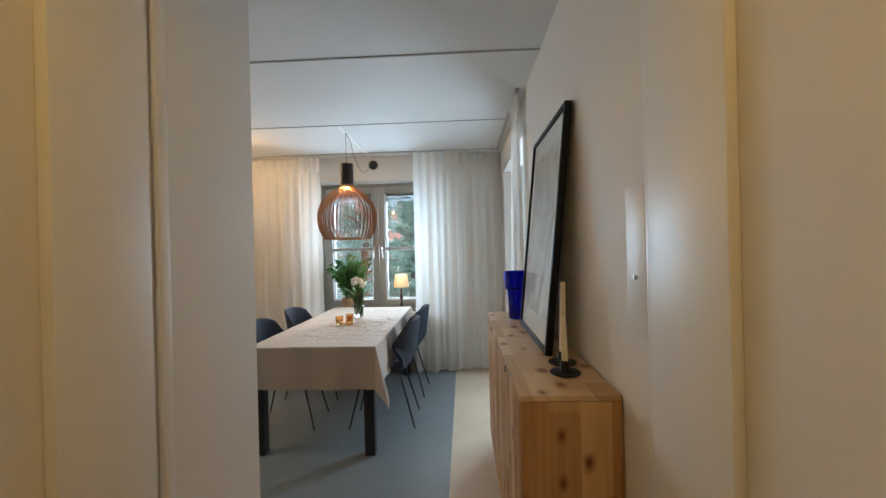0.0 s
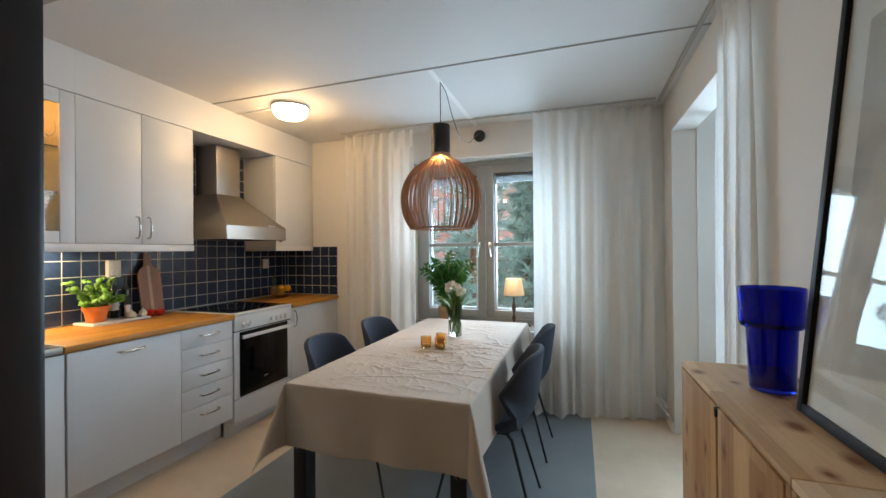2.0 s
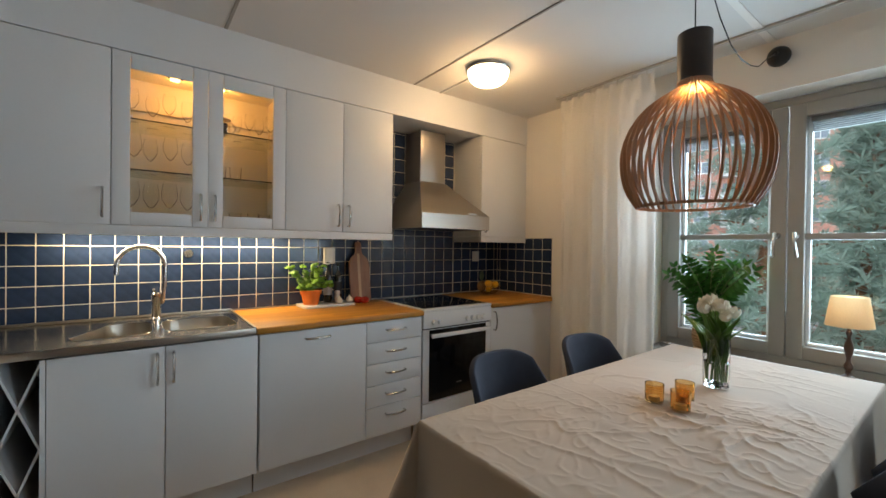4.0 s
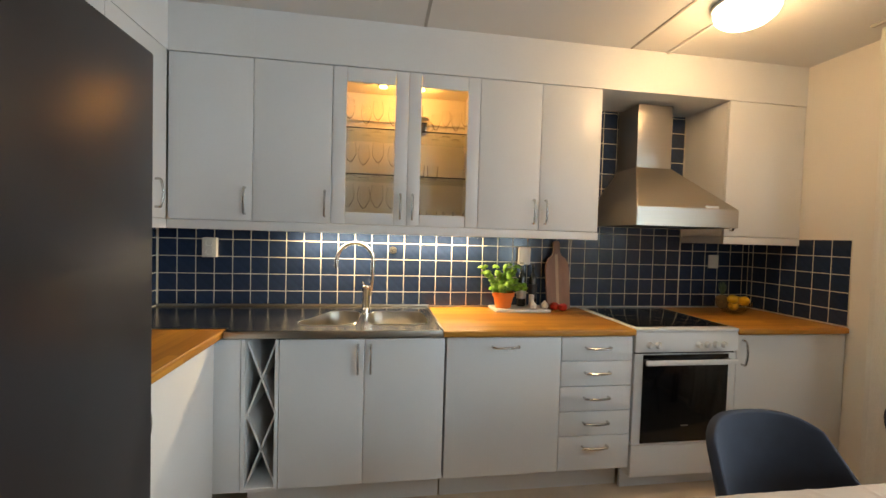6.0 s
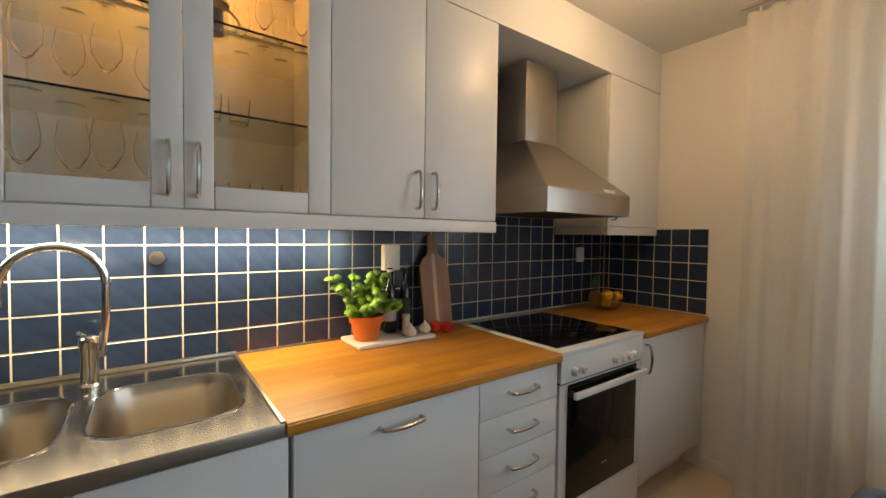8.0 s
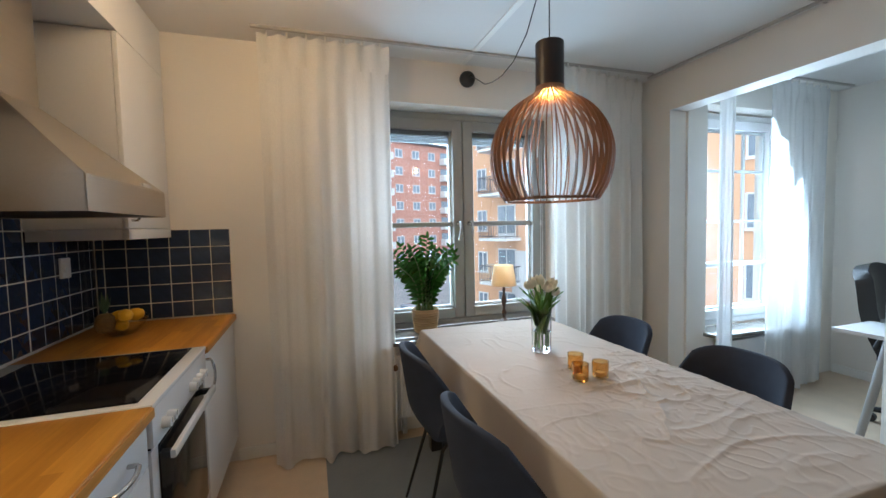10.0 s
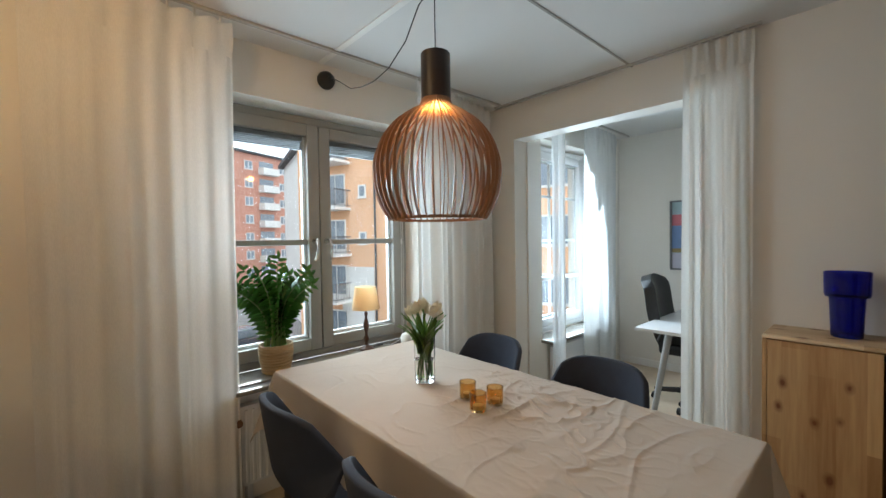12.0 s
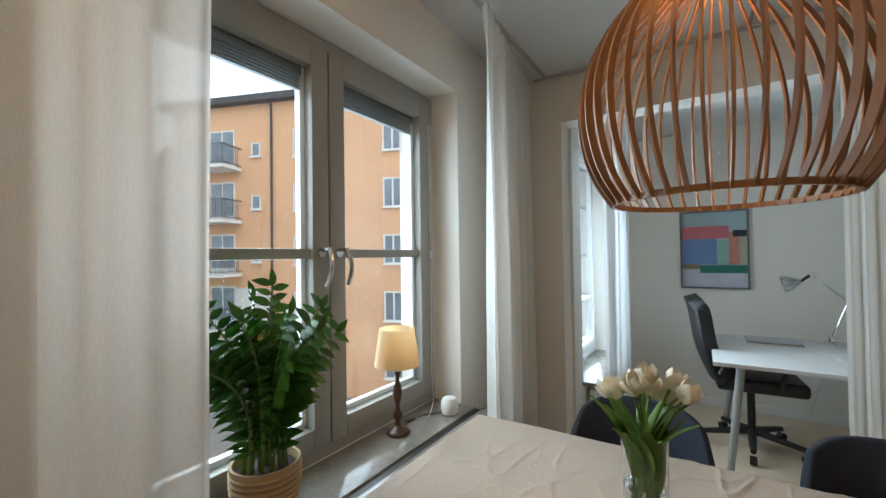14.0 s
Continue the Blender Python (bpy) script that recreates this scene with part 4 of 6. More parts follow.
def crease(x, y):
    """Pressed linen: thin folds that wander across the table, most of them round the middle."""
    w = 0.5 * noise.noise((x * 2.4, y * 2.4, 0.3))
    v = 0.5 * noise.noise((x * 2.4, y * 2.4, 5.3))
    long_folds = ridge(x * 2.8 + w, y * 8.0 + v, 1.7, 6.5)
    cross = ridge(x * 9.0 + 2 * v, y * 4.6 - w, 4.2, 6.5)
    fine = ridge(x * 19 + 3 * w, y * 15 + 3 * v, 9.1, 4.5)
    mid = math.exp(-((x + 0.02) ** 2 / 0.12 + (y - 4.35) ** 2 / 0.30))
    patch = max(0.0, min(1.0, 0.55 + 1.5 * noise.noise((x * 2.2, y * 2.2, 7.7))))
    patch2 = max(0.0, min(1.0, 0.45 + 1.8 * noise.noise((x * 2.0, y * 2.6, 3.1))))
    soft = 0.0028 * (1 + noise.noise((x * 5, y * 5, 2.2)))
    return soft + long_folds * patch * (0.0022 + 0.0085 * mid) + cross * patch2 * (0.0022 + 0.0085 * mid) + fine * (0.0014 + 0.0042 * mid) * patch


def cloth_at(u, v):
    gx, gy = TX0 - OVER + u * (TX1 - TX0 + 2 * OVER), TY0 - OVERE + v * (TY1 - TY0 + 2 * OVERE)
    cx, cy = min(max(gx, TX0), TX1), min(max(gy, TY0), TY1)
    dx, dy = gx - cx, gy - cy
    d = math.hypot(dx, dy)
    if d < 1e-6:
        return (gx, gy, TZ + 0.001 + crease(gx, gy))
    nx, ny = dx / d, dy / d
    both = 2 * abs(nx * ny)
    along = gy if abs(nx) > abs(ny) else gx
    ripple = 0.010 * math.sin(along * 13 + 2 * math.sin(along * 4)) * min(1, d * 5) * (1 - both)
    out = 0.006 + 0.05 * d + 0.30 * d * both + ripple
    drop = max(0.0, d - 0.006) * (1 - 0.05 * both)
    if d < 0.015:
        drop = d * d / 0.03
        out = d * 0.4
    return (cx + nx * out, cy + ny * out, TZ + 0.001 + crease(cx, cy) * max(0, 1 - d * 12) - drop)


cloth = thing("tablecloth", "wrinkled natural linen tablecloth with a frayed hem", "tablecloth", (-0.07, 4.41, 0.45))
part("cloth", sheet(B(), cloth_at, 300, 500), LINEN, cloth)
bm = B()
rnd = random.Random(4)
for side in range(4):
    count = 130 if side < 2 else 220
    for k in range(count):
        s = (k + rnd.random()) / count
        u, v = ((s, 0.0), (s, 1.0), (0.0, s), (1.0, s))[side]
        p = Vector(cloth_at(u, v))
        t = Vector(cloth_at(min(1, u + 0.002), v)) - p if side < 2 else Vector(cloth_at(u, min(1, v + 0.0015))) - p
        t = t.normalized() * 0.0012 if t.length > 1e-7 else Vector((0.001, 0, 0))
        q = p + Vector((rnd.uniform(-0.005, 0.005), rnd.uniform(-0.005, 0.005), -rnd.uniform(0.006, 0.018)))
        bm.faces.new([bm.verts.new(a) for a in (p - t + Vector((0, 0, 0.004)), p + t + Vector((0, 0, 0.004)), q)])
part("fringe", bm, LINEN, cloth, "frayed linen threads")


def dining_chair():
    """Shell chair that faces +x, its origin on the floor below the seat."""
    c = thing("dining_chair", "dark blue-grey upholstered shell chair on thin black metal legs", "chair", (0, 0, 0), "chairs round the table")

    def shell(inner):
        def at(u, v):
            a = (u - 0.5) * 2
            wide = 0.245 * (1 - 0.10 * max(0, v - 0.5) * 2 * abs(a)) - inner * 0.022
            if v < 0.42:
                f = v / 0.42
                x = 0.225 - 0.40 * f - (0.03 * abs(a) ** 3 if f < 0.3 else 0)
                y = a * wide * (0.90 + 0.10 * f)
                z = 0.455 - 0.012 * math.sin(f * 3) + 0.10 * abs(a) ** 4 * f ** 2 + (0.022 if inner else 0)
                if f < 0.15:
                    z -= 0.02 * (1 - f / 0.15) ** 2
            else:
                f = (v - 0.42) / 0.58
                bend = min(1, f * 2.6)
                x = -0.175 - 0.055 * math.sin(bend * math.pi / 2) - 0.055 * f + 0.20 * abs(a) ** 2.2 * (1 - 0.60 * f) * bend + inner * 0.024
                y = a * wide * (1.0 - 0.09 * f * f)
                z = 0.455 + (0.022 if inner else 0) * (1 - bend) + 0.10 * abs(a) ** 4 * (1 - f) + 0.385 * (f - 0.04 * math.sin(f * 3.1)) - 0.045 * abs(a) ** 4 * f ** 3 - (0.012 if inner and f > 0.93 else 0)
            return (x, y, z)
        return at

    part("seat_shell", sheet(B(), shell(0), 18, 26), VELVET, c)
    sh = c.children[0]
    sh.name = "backrest"
    md = sh.modifiers.new("thick", "SOLIDIFY")
    md.thickness, md.offset = 0.028, 0.0
    bv = sh.modifiers.new("soft", "BEVEL")
    bv.width, bv.segments, bv.limit_method, bv.angle_limit = 0.011, 3, "ANGLE", radians(50)
    bm = B()
    bmesh.ops.create_cube(bm, size=1, matrix=Matrix.LocRotScale((0.025, 0, 0.473), None, (0.37, 0.40, 0.036)))
    bmesh.ops.bevel(bm, geom=list(bm.edges), offset=0.016, segments=3, affect="EDGES")
    part("seat", bm, VELVET, c)
    part("seat_frame", box(B(), -0.13, 0.15, -0.14, 0.14, 0.425, 0.438, 0.003), BLACKMETAL, c)
    for sx in (-1, 1):
        for sy in (-1, 1):
            part("leg", tube(B(), [(sx * 0.12 + 0.01, sy * 0.12, 0.432), (sx * 0.15 + 0.005, sy * 0.135, 0.40), (sx * 0.255, sy * 0.185, 0.004)], [0.009, 0.009, 0.0065], 8), BLACKMETAL, c)
    return c


chair = dining_chair()
chair.matrix_basis = pose(-0.475, 4.065, 0.0, 0, 0, 2)
for m in (pose(-0.475, 4.705, 0, 0, 0, -2), pose(0.305, 4.105, 0, 0, 0, 181), pose(0.325, 4.775, 0, 0, 0, 178)):
    copy_thing(chair, m)

# glass vase with white tulips
VX, VY = -0.055, 4.683
vase = thing("vase", "clear cylindrical glass vase half filled with water", "vase", (VX, VY, 0.752))
part("glass", lathe(B(), [(0.044, 0.752), (0.047, 0.756), (0.051, 0.982), (0.049, 0.982), (0.044, 0.768), (0.0005, 0.766)], VX, VY, 32), GLASS, vase)
part("water", lathe(B(), [(0.0435, 0.769), (0.0460, 0.855), (0.0005, 0.855)], VX, VY, 32), clear("water", (0.96, 0.98, 0.96), 0, 1.33), vase)
rnd = random.Random(12)


def tulip(angle, lean, height, k):
    t = thing("tulip", "white tulip with cream petals standing in the glass vase", "flower", (VX, VY, 0.77), "tulips in the vase")
    d = Vector((math.cos(angle), math.sin(angle), 0))
    base, top = Vector((VX, VY, 0.775)) - d * 0.025, Vector((VX, VY, 0.775 + height)) + d * lean
    pts = arc(base, top, -d * 0.02, 8)
    part("stem", tube(B(), pts, 0.0035, 6), TULIPGREEN, t)
    up = (pts[-1] - pts[-2]).normalized()
    side = up.orthogonal().normalized()
    for j in range(6):
        a = j * math.pi / 3 + k
        o = Matrix.Rotation(a, 3, up) @ side
        tang = up.cross(o)
        rr = 0.021 if j % 2 else 0.018
        bm = B()

        def petal(u, v, o=o, tang=tang, rr=rr):
            w = math.sin(math.pi * min(1, 0.12 + 0.88 * v) ** 0.8) * 0.019 * (1 if v < 0.97 else 0.4)
            bulge = rr * math.sin(math.pi * (0.08 + 0.62 * v)) + 0.003
            return pts[-1] + up * (0.048 * v - 0.004) + o * (bulge - 0.25 * (abs(u - 0.5) * 2 * w) ** 2 / 0.02) + tang * ((u - 0.5) * 2 * w)

        part("petal", sheet(bm, petal, 4, 6), PETAL, t)
    for j in range(2):
        a = angle + rnd.uniform(-1.2, 1.2) + j * 2.2
        dd = Vector((math.cos(a), math.sin(a), 0))
        root = pts[2 + j]
        ln = rnd.uniform(0.17, 0.25)
        cr = dd.cross(Vector((0, 0, 1)))

        def leaf(u, v, dd=dd, root=root, ln=ln, cr=cr):
            w = 0.022 * math.sin(math.pi * min(1, 0.1 + 0.9 * v) ** 0.7)
            return root + Vector((0, 0, ln * v * (1 - 0.18 * v))) + dd * (0.012 + 0.10 * v * v - 0.008 * (1 - abs(u - 0.5) * 2)) + cr * ((u - 0.5) * 2 * w)

        part("leaf", sheet(B(), leaf, 2, 8), TULIPGREEN, t)


for k in range(11):
    tulip(k * 2.4 + 0.3, 0.092 * (k % 4 + 0.6) / 4, 0.292 + 0.040 * ((k * 7) % 5) / 4 - 0.012 * (k % 4), k * 0.7)

# tea-light holders
for x, y, r in ((-0.122, 4.285, 0.032), (-0.028, 4.280, 0.032), (-0.062, 4.398, 0.033)):
    t = thing("tealight_holder", "small amber glass tea-light holder with a white candle", "candle holder", (x, y, 0.754), "tea lights on the table")
    part("glass", lathe(B(), [(r - 0.002, 0.754), (r, 0.757), (r + 0.001, 0.822), (r - 0.002, 0.822), (r - 0.003, 0.764), (0.0005, 0.762)], x, y, 28), AMBERGLASS, t)
    part("candle", lathe(B(), [(0.019, 0.7625), (0.019, 0.778), (0.0005, 0.778)], x, y, 20), WAX, t)

# ---- pendant of bent slats ----
PX, PY = -0.097, 4.527
pend = thing("pendant_lamp", "round pendant of bent birch slats with a dark cap, lit", "lamp", (PX, PY, 1.488))
PROFILE = [(0.060, 2.195), (0.061, 2.06), (0.062, 2.005), (0.075, 1.975), (0.125, 1.945), (0.190, 1.895), (0.240, 1.825), (0.268, 1.745), (0.272, 1.675), (0.262, 1.605), (0.240, 1.545), (0.208, 1.494)]

curve = []
for (r0, z0), (r1, z1), (r2, z2), (r3, z3) in zip([PROFILE[2]] + PROFILE[2:], PROFILE[2:], PROFILE[3:], PROFILE[4:] + [PROFILE[-1]]):
    for k in range(3):
        f = k / 3
        h = lambda a, b, c, d: 0.5 * (2 * b + (c - a) * f + (2 * a - 5 * b + 4 * c - d) * f * f + (3 * b - a - 3 * c + d) * f ** 3)
        curve.append((h(r0, r1, r2, r3), h(z0, z1, z2, z3)))
curve.append(PROFILE[-1])
bm = B()
prev = None
for k, (r, z) in enumerate(curve):
    half = 0.0023 if z < 1.985 else 0.004
    deep = -0.015 if z < 1.93 else -0.013
    ring = [bm.verts.new((r + a, b, z)) for a, b in ((0.0, -half), (0.0, half), (deep, half), (deep, -half))]
    if prev:
        for j in range(4):
            bm.faces.new((prev[j], prev[(j + 1) % 4], ring[(j + 1) % 4], ring[j]))
    else:
        bm.faces.new(ring)
    prev = ring
bm.faces.new(prev[::-1])
bmesh.ops.translate(bm, verts=bm.verts, vec=(0, 0, 0))
me = bpy.data.meshes.new("slat")
bmesh.ops.translate(bm, verts=bm.verts, vec=(0, 0, -1.488))
bmesh.ops.recalc_face_normals(bm, faces=bm.faces)
bm.to_mesh(me)
bm.free()
me.materials.append(SLAT)
for k in range(42):
    o = new("slat", me)
    o.parent = pend
    o.matrix_basis = Matrix.Rotation(2 * math.pi * k / 42 + 0.04, 4, "Z")
part("cap", lathe(B(), [(0.060, 2.000), (0.0625, 2.002), (0.0625, 2.193), (0.060, 2.196), (0.012, 2.197), (0.010, 2.19), (0.052, 2.185), (0.055, 2.004)], PX, PY, 42, close=True), CAPWOOD, pend, "dark stained wooden cap")
for z, r in ((1.500, 0.199),):
    part("ring", lathe(B(), [(r, z - 0.006), (r + 0.005, z - 0.006), (r + 0.005, z + 0.006), (r, z + 0.006)], PX, PY, 48, close=True), SLAT, pend)
part("socket", cyl(B(), (PX, PY, 2.07), (PX, PY, 2.15), 0.021), BLACKPLASTIC, pend)
part("bulb", lathe(B(), [(0.012, 2.07), (0.014, 2.055), (0.020, 2.04), (0.021, 2.027), (0.016, 2.012), (0.0005, 2.008)], PX, PY, 20), glow("bulb_lit", (1.0, 0.50, 0.14), 9.0), pend, "glowing bulb")
part("cord", tube(B(), [(PX, PY, 2.19), (PX, PY, 2.488)], 0.0028, 6), BLACKPLASTIC, pend)
part("hook", tube(B(), [(PX, PY, 2.5), (PX, PY, 2.488), (PX + 0.008, PY, 2.478), (PX, PY, 2.470)], 0.0022, 6), ENAMEL, pend)
MX, MY, MZ = -0.075, 5.555, 2.40
CORD = [(PX, PY + 0.01, 2.486), (-0.09, 4.64, 2.452), (-0.085, 4.746, 2.334), (-0.085, 4.885, 2.255), (-0.085, 5.02, 2.230), (-0.085, 5.146, 2.236), (-0.083, 5.26, 2.262), (-0.08, 5.40, 2.345), (MX, 5.505, MZ - 0.003)]
part("loose_cord", tube(B(), CORD, 0.0028, 6), BLACKPLASTIC, pend)
mount = thing("wall_cup", "black dome cable cup on the wall above the window", "cable cup", (MX, 5.58, MZ))
bm = B()
for k, (r, d) in enumerate(((0.054, 0.0), (0.055, 0.010), (0.048, 0.035), (0.030, 0.052), (0.012, 0.060), (0.009, 0.075))):
    ring = [bm.verts.new((MX + r * math.cos(a), 5.578 - d, MZ + r * math.sin(a))) for a in (2 * math.pi * j / 28 for j in range(28))]
    if k:
        for j in range(28):
            bm.faces.new((prev[j], prev[(j + 1) % 28], ring[(j + 1) % 28], ring[j]))
    prev = ring
bm.faces.new(prev)
part("dome", bm, BLACKPLASTIC, mount)

# round ceiling lamp
cl = thing("ceiling_lamp", "round opal ceiling lamp with a metal rim, lit", "lamp", (-1.36, 4.58, 2.42))
part("rim", lathe(B(), [(0.13, 2.499), (0.140, 2.496), (0.143, 2.484), (0.138, 2.476), (0.13, 2.478)], -1.36, 4.58, 40, close=True), HANDLE, cl)
dome = part("dome", lathe(B(), [(0.133, 2.478), (0.133, 2.455), (0.122, 2.428), (0.096, 2.406), (0.055, 2.393), (0.0005, 2.389)], -1.36, 4.58, 40), OPAL, cl, "glowing opal glass dome")
dome.visible_shadow = False
part("conduit", box(B(), -1.89, -1.49, 4.572, 4.588, 2.488, 2.5, 0.002), TRIM, cl)

# ---- sideboards along the east wall ----
for k, (y0, y1) in enumerate(((2.03, 2.825), (2.83, 3.625))):
    s = thing("sideboard", "knotty untreated pine sideboard fixed above the floor", "sideboard", (1.27, (y0 + y1) / 2, 0.11), "pine sideboards")
    X0, X1 = 1.128, 1.426
    part("top", box(B(), X0, X1, y0, y1, 0.926, 0.944, 0.004), PINE_TOP, s)
    part("bottom", box(B(), X0 + 0.018, X1, y0 + 0.018, y1 - 0.018, 0.115, 0.133), PINE_TOP, s)
    for a, b in ((y0, y0 + 0.018), (y1 - 0.018, y1)):
        part("side", box(B(), X0, X1, a, b, 0.115, 0.925, 0.003), PINE, s)
    part("back", box(B(), X1 - 0.008, X1, y0 + 0.018, y1 - 0.018, 0.133, 0.925), PINE, s)
    ym = (y0 + y1) / 2
    for a, b in ((y0 + 0.02, ym - 0.009), (ym + 0.009, y1 - 0.02)):
        d = part("door", box(B(), X0 - 0.002, X0 + 0.016, a, b, 0.136, 0.921, 0.002), PINE, s)
    part("catch", box(B(), X0 - 0.006, X0 + 0.01, ym - 0.008, ym + 0.008, 0.895, 0.918), BLACKMETAL, s)
    for y in (y0 + 0.08, y1 - 0.08):
        part("leg", box(B(), X1 - 0.06, X1 - 0.02, y - 0.02, y + 0.02, 0.0, 0.115, 0.002), PINE, s)

# framed print leaning on the wall
fr = thing("framed_print", "large black framed print behind glass, leaning on the wall", "picture", (1.30, 2.83, 0.946))
tilt = math.atan2(0.105, 1.03)
FM = Matrix.Translation((1.288, 2.828, 0.947)) @ Matrix.Rotation(tilt, 4, "Y")
HW, HH = 0.365, 1.03


def on_frame(bm):
    bmesh.ops.transform(bm, matrix=FM, verts=bm.verts)
    return bm


bm = B()
for a in ((-HW, -HW + 0.022, 0, HH), (HW - 0.022, HW, 0, HH), (-HW + 0.022, HW - 0.022, 0, 0.022), (-HW + 0.022, HW - 0.022, HH - 0.022, HH)):
    box(bm, 0.0, 0.030, a[0], a[1], a[2], a[3], 0.002)
part("frame", on_frame(bm), paint("black_frame_paint", (0.006, 0.006, 0.007), 0.5, var=0.1, spec=0.2), fr)
part("mat_board", on_frame(box(B(), 0.012, 0.016, -HW + 0.02, HW - 0.02, 0.02, HH - 0.02)), paint("mat_board_paper", (0.72, 0.70, 0.66), 0.8, var=0.02), fr)
part("print", on_frame(box(B(), 0.0105, 0.0118, -HW + 0.10, HW - 0.10, 0.12, HH - 0.12)), paint("print_ink", (0.58, 0.54, 0.49), 0.7, var=0.4, scale=2.2, grain=9), fr, "muted brown abstract print")
gl = part("glass", on_frame(box(B(), 0.006, 0.0085, -HW + 0.02, HW - 0.02, 0.02, HH - 0.02)), pane("picture_glass", (0.97, 0.98, 0.97), 0.07, 0.25), fr, "reflecting picture glass")
gl.visible_shadow = False

# cobalt vase
bv = thing("blue_vase", "cobalt blue glass vase with a wide collar on the sideboard", "vase", (1.298, 3.35, 0.945))
part("body", lathe(B(), [(0.050, 0.945), (0.054, 0.949), (0.061, 1.123), (0.057, 1.123), (0.050, 0.960), (0.0005, 0.958)], 1.298, 3.35, 40), BLUEGLASS, bv)
part("collar", lathe(B(), [(0.057, 1.124), (0.073, 1.126), (0.078, 1.138), (0.080, 1.236), (0.077, 1.238), (0.074, 1.142), (0.057, 1.130)], 1.298, 3.35, 40, close=True), BLUEGLASS, bv)
# candlesticks
for x, y, zt, tl in ((1.333, 2.36, 1.252, 0.008), (1.312, 2.235, 1.15, -0.004)):
    c = thing("candlestick", "low black metal candlestick with a cream taper candle", "candlestick", (x, y, 0.945), "candlesticks")
    part("dish", lathe(B(), [(0.045, 0.945), (0.052, 0.950), (0.052, 0.953), (0.018, 0.955), (0.0155, 0.990), (0.0135, 0.992), (0.0005, 0.988)], x, y, 32), BLACKMETAL, c)
    part("candle", tube(B(), [(x, y, 0.988), (x + tl * 0.5, y, 0.5 * (0.988 + zt)), (x + tl, y, zt)], [0.0112, 0.0108, 0.0098], 16), WAX, c)
    part("wick", tube(B(), [(x + tl, y, zt), (x + tl, y + 0.002, zt + 0.008)], 0.001, 5), BLACKPLASTIC, c)


# ---- on the window sill: plant and lamp ----
def leaf_mesh(name, length, width, material, fold=0.25, curl=0.15, rounded=False):
    bm = B()

    def at(u, v):
        w = width * math.sin(math.pi * min(1, 0.04 + 0.96 * v) ** 0.85) * 0.5
        s = (u - 0.5) * 2
        if rounded:
            w = width * max(0.02, math.sin(math.pi * min(1, v) ** 0.82)) ** 0.55 * 0.5
            return (length * v * (1 - 0.12 * v), s * w * 0.94, 0.16 * length * math.sin(math.pi * v) - fold * s * s * w * 0.8 - curl * length * v ** 2.2 - 0.05 * width * (1 - abs(s)) ** 4)
        return (length * v, s * w, fold * abs(s) * w - curl * length * v * v)

    sheet(bm, at, 6 if rounded else 2, 7 if rounded else 5)
    me = bpy.data.meshes.new(name)
    bm.to_mesh(me)
    bm.free()
    me.shade_smooth()
    me.materials.append(material)
    return me


def set_leaf(me, parent, p, d, up, size=1.0):
    """One leaf object at p, pointing along d."""
    o = new("leaf", me)
    o.parent = parent
    d = Vector(d).normalized()
    y = Vector(up).cross(d).normalized()
    z = d.cross(y)
    m = Matrix((d, y, z)).transposed().to_4x4()
    o.matrix_basis = Matrix.Translation(Vector(p) - ORIGIN[parent]) @ m @ Matrix.Diagonal((size, size, size, 1))
    return o


QX, QY, QZ = -0.405, 5.605, 0.662
zz = thing("zz_plant", "dark green glossy zz plant in a woven pot on the sill", "plant", (QX, QY, QZ))
part("pot", lathe(B(), [(0.068, QZ), (0.074, QZ + 0.004), (0.090, QZ + 0.10), (0.093, QZ + 0.165), (0.086, QZ + 0.165), (0.084, QZ + 0.14), (0.0005, QZ + 0.138)], QX, QY, 36), JUTE, zz)
bm = B()
for k in range(9):
    z = QZ + 0.012 + k * 0.0165
    r = 0.0765 + 0.0165 * min(1, (z - QZ) / 0.11)
    lathe(bm, [(r - 0.003, z - 0.006), (r + 0.0035, z), (r - 0.003, z + 0.006)], QX, QY, 30, close=True)
part("weave", bm, JUTE, zz, "wound jute cord")
part("soil", lathe(B(), [(0.083, QZ + 0.141), (0.04, QZ + 0.147), (0.0005, QZ + 0.147)], QX, QY, 20), SOIL, zz)
ZZ = leaf_mesh("leaf", 0.076, 0.032, ZZLEAF, 0.20, 0.22)
rnd = random.Random(21)
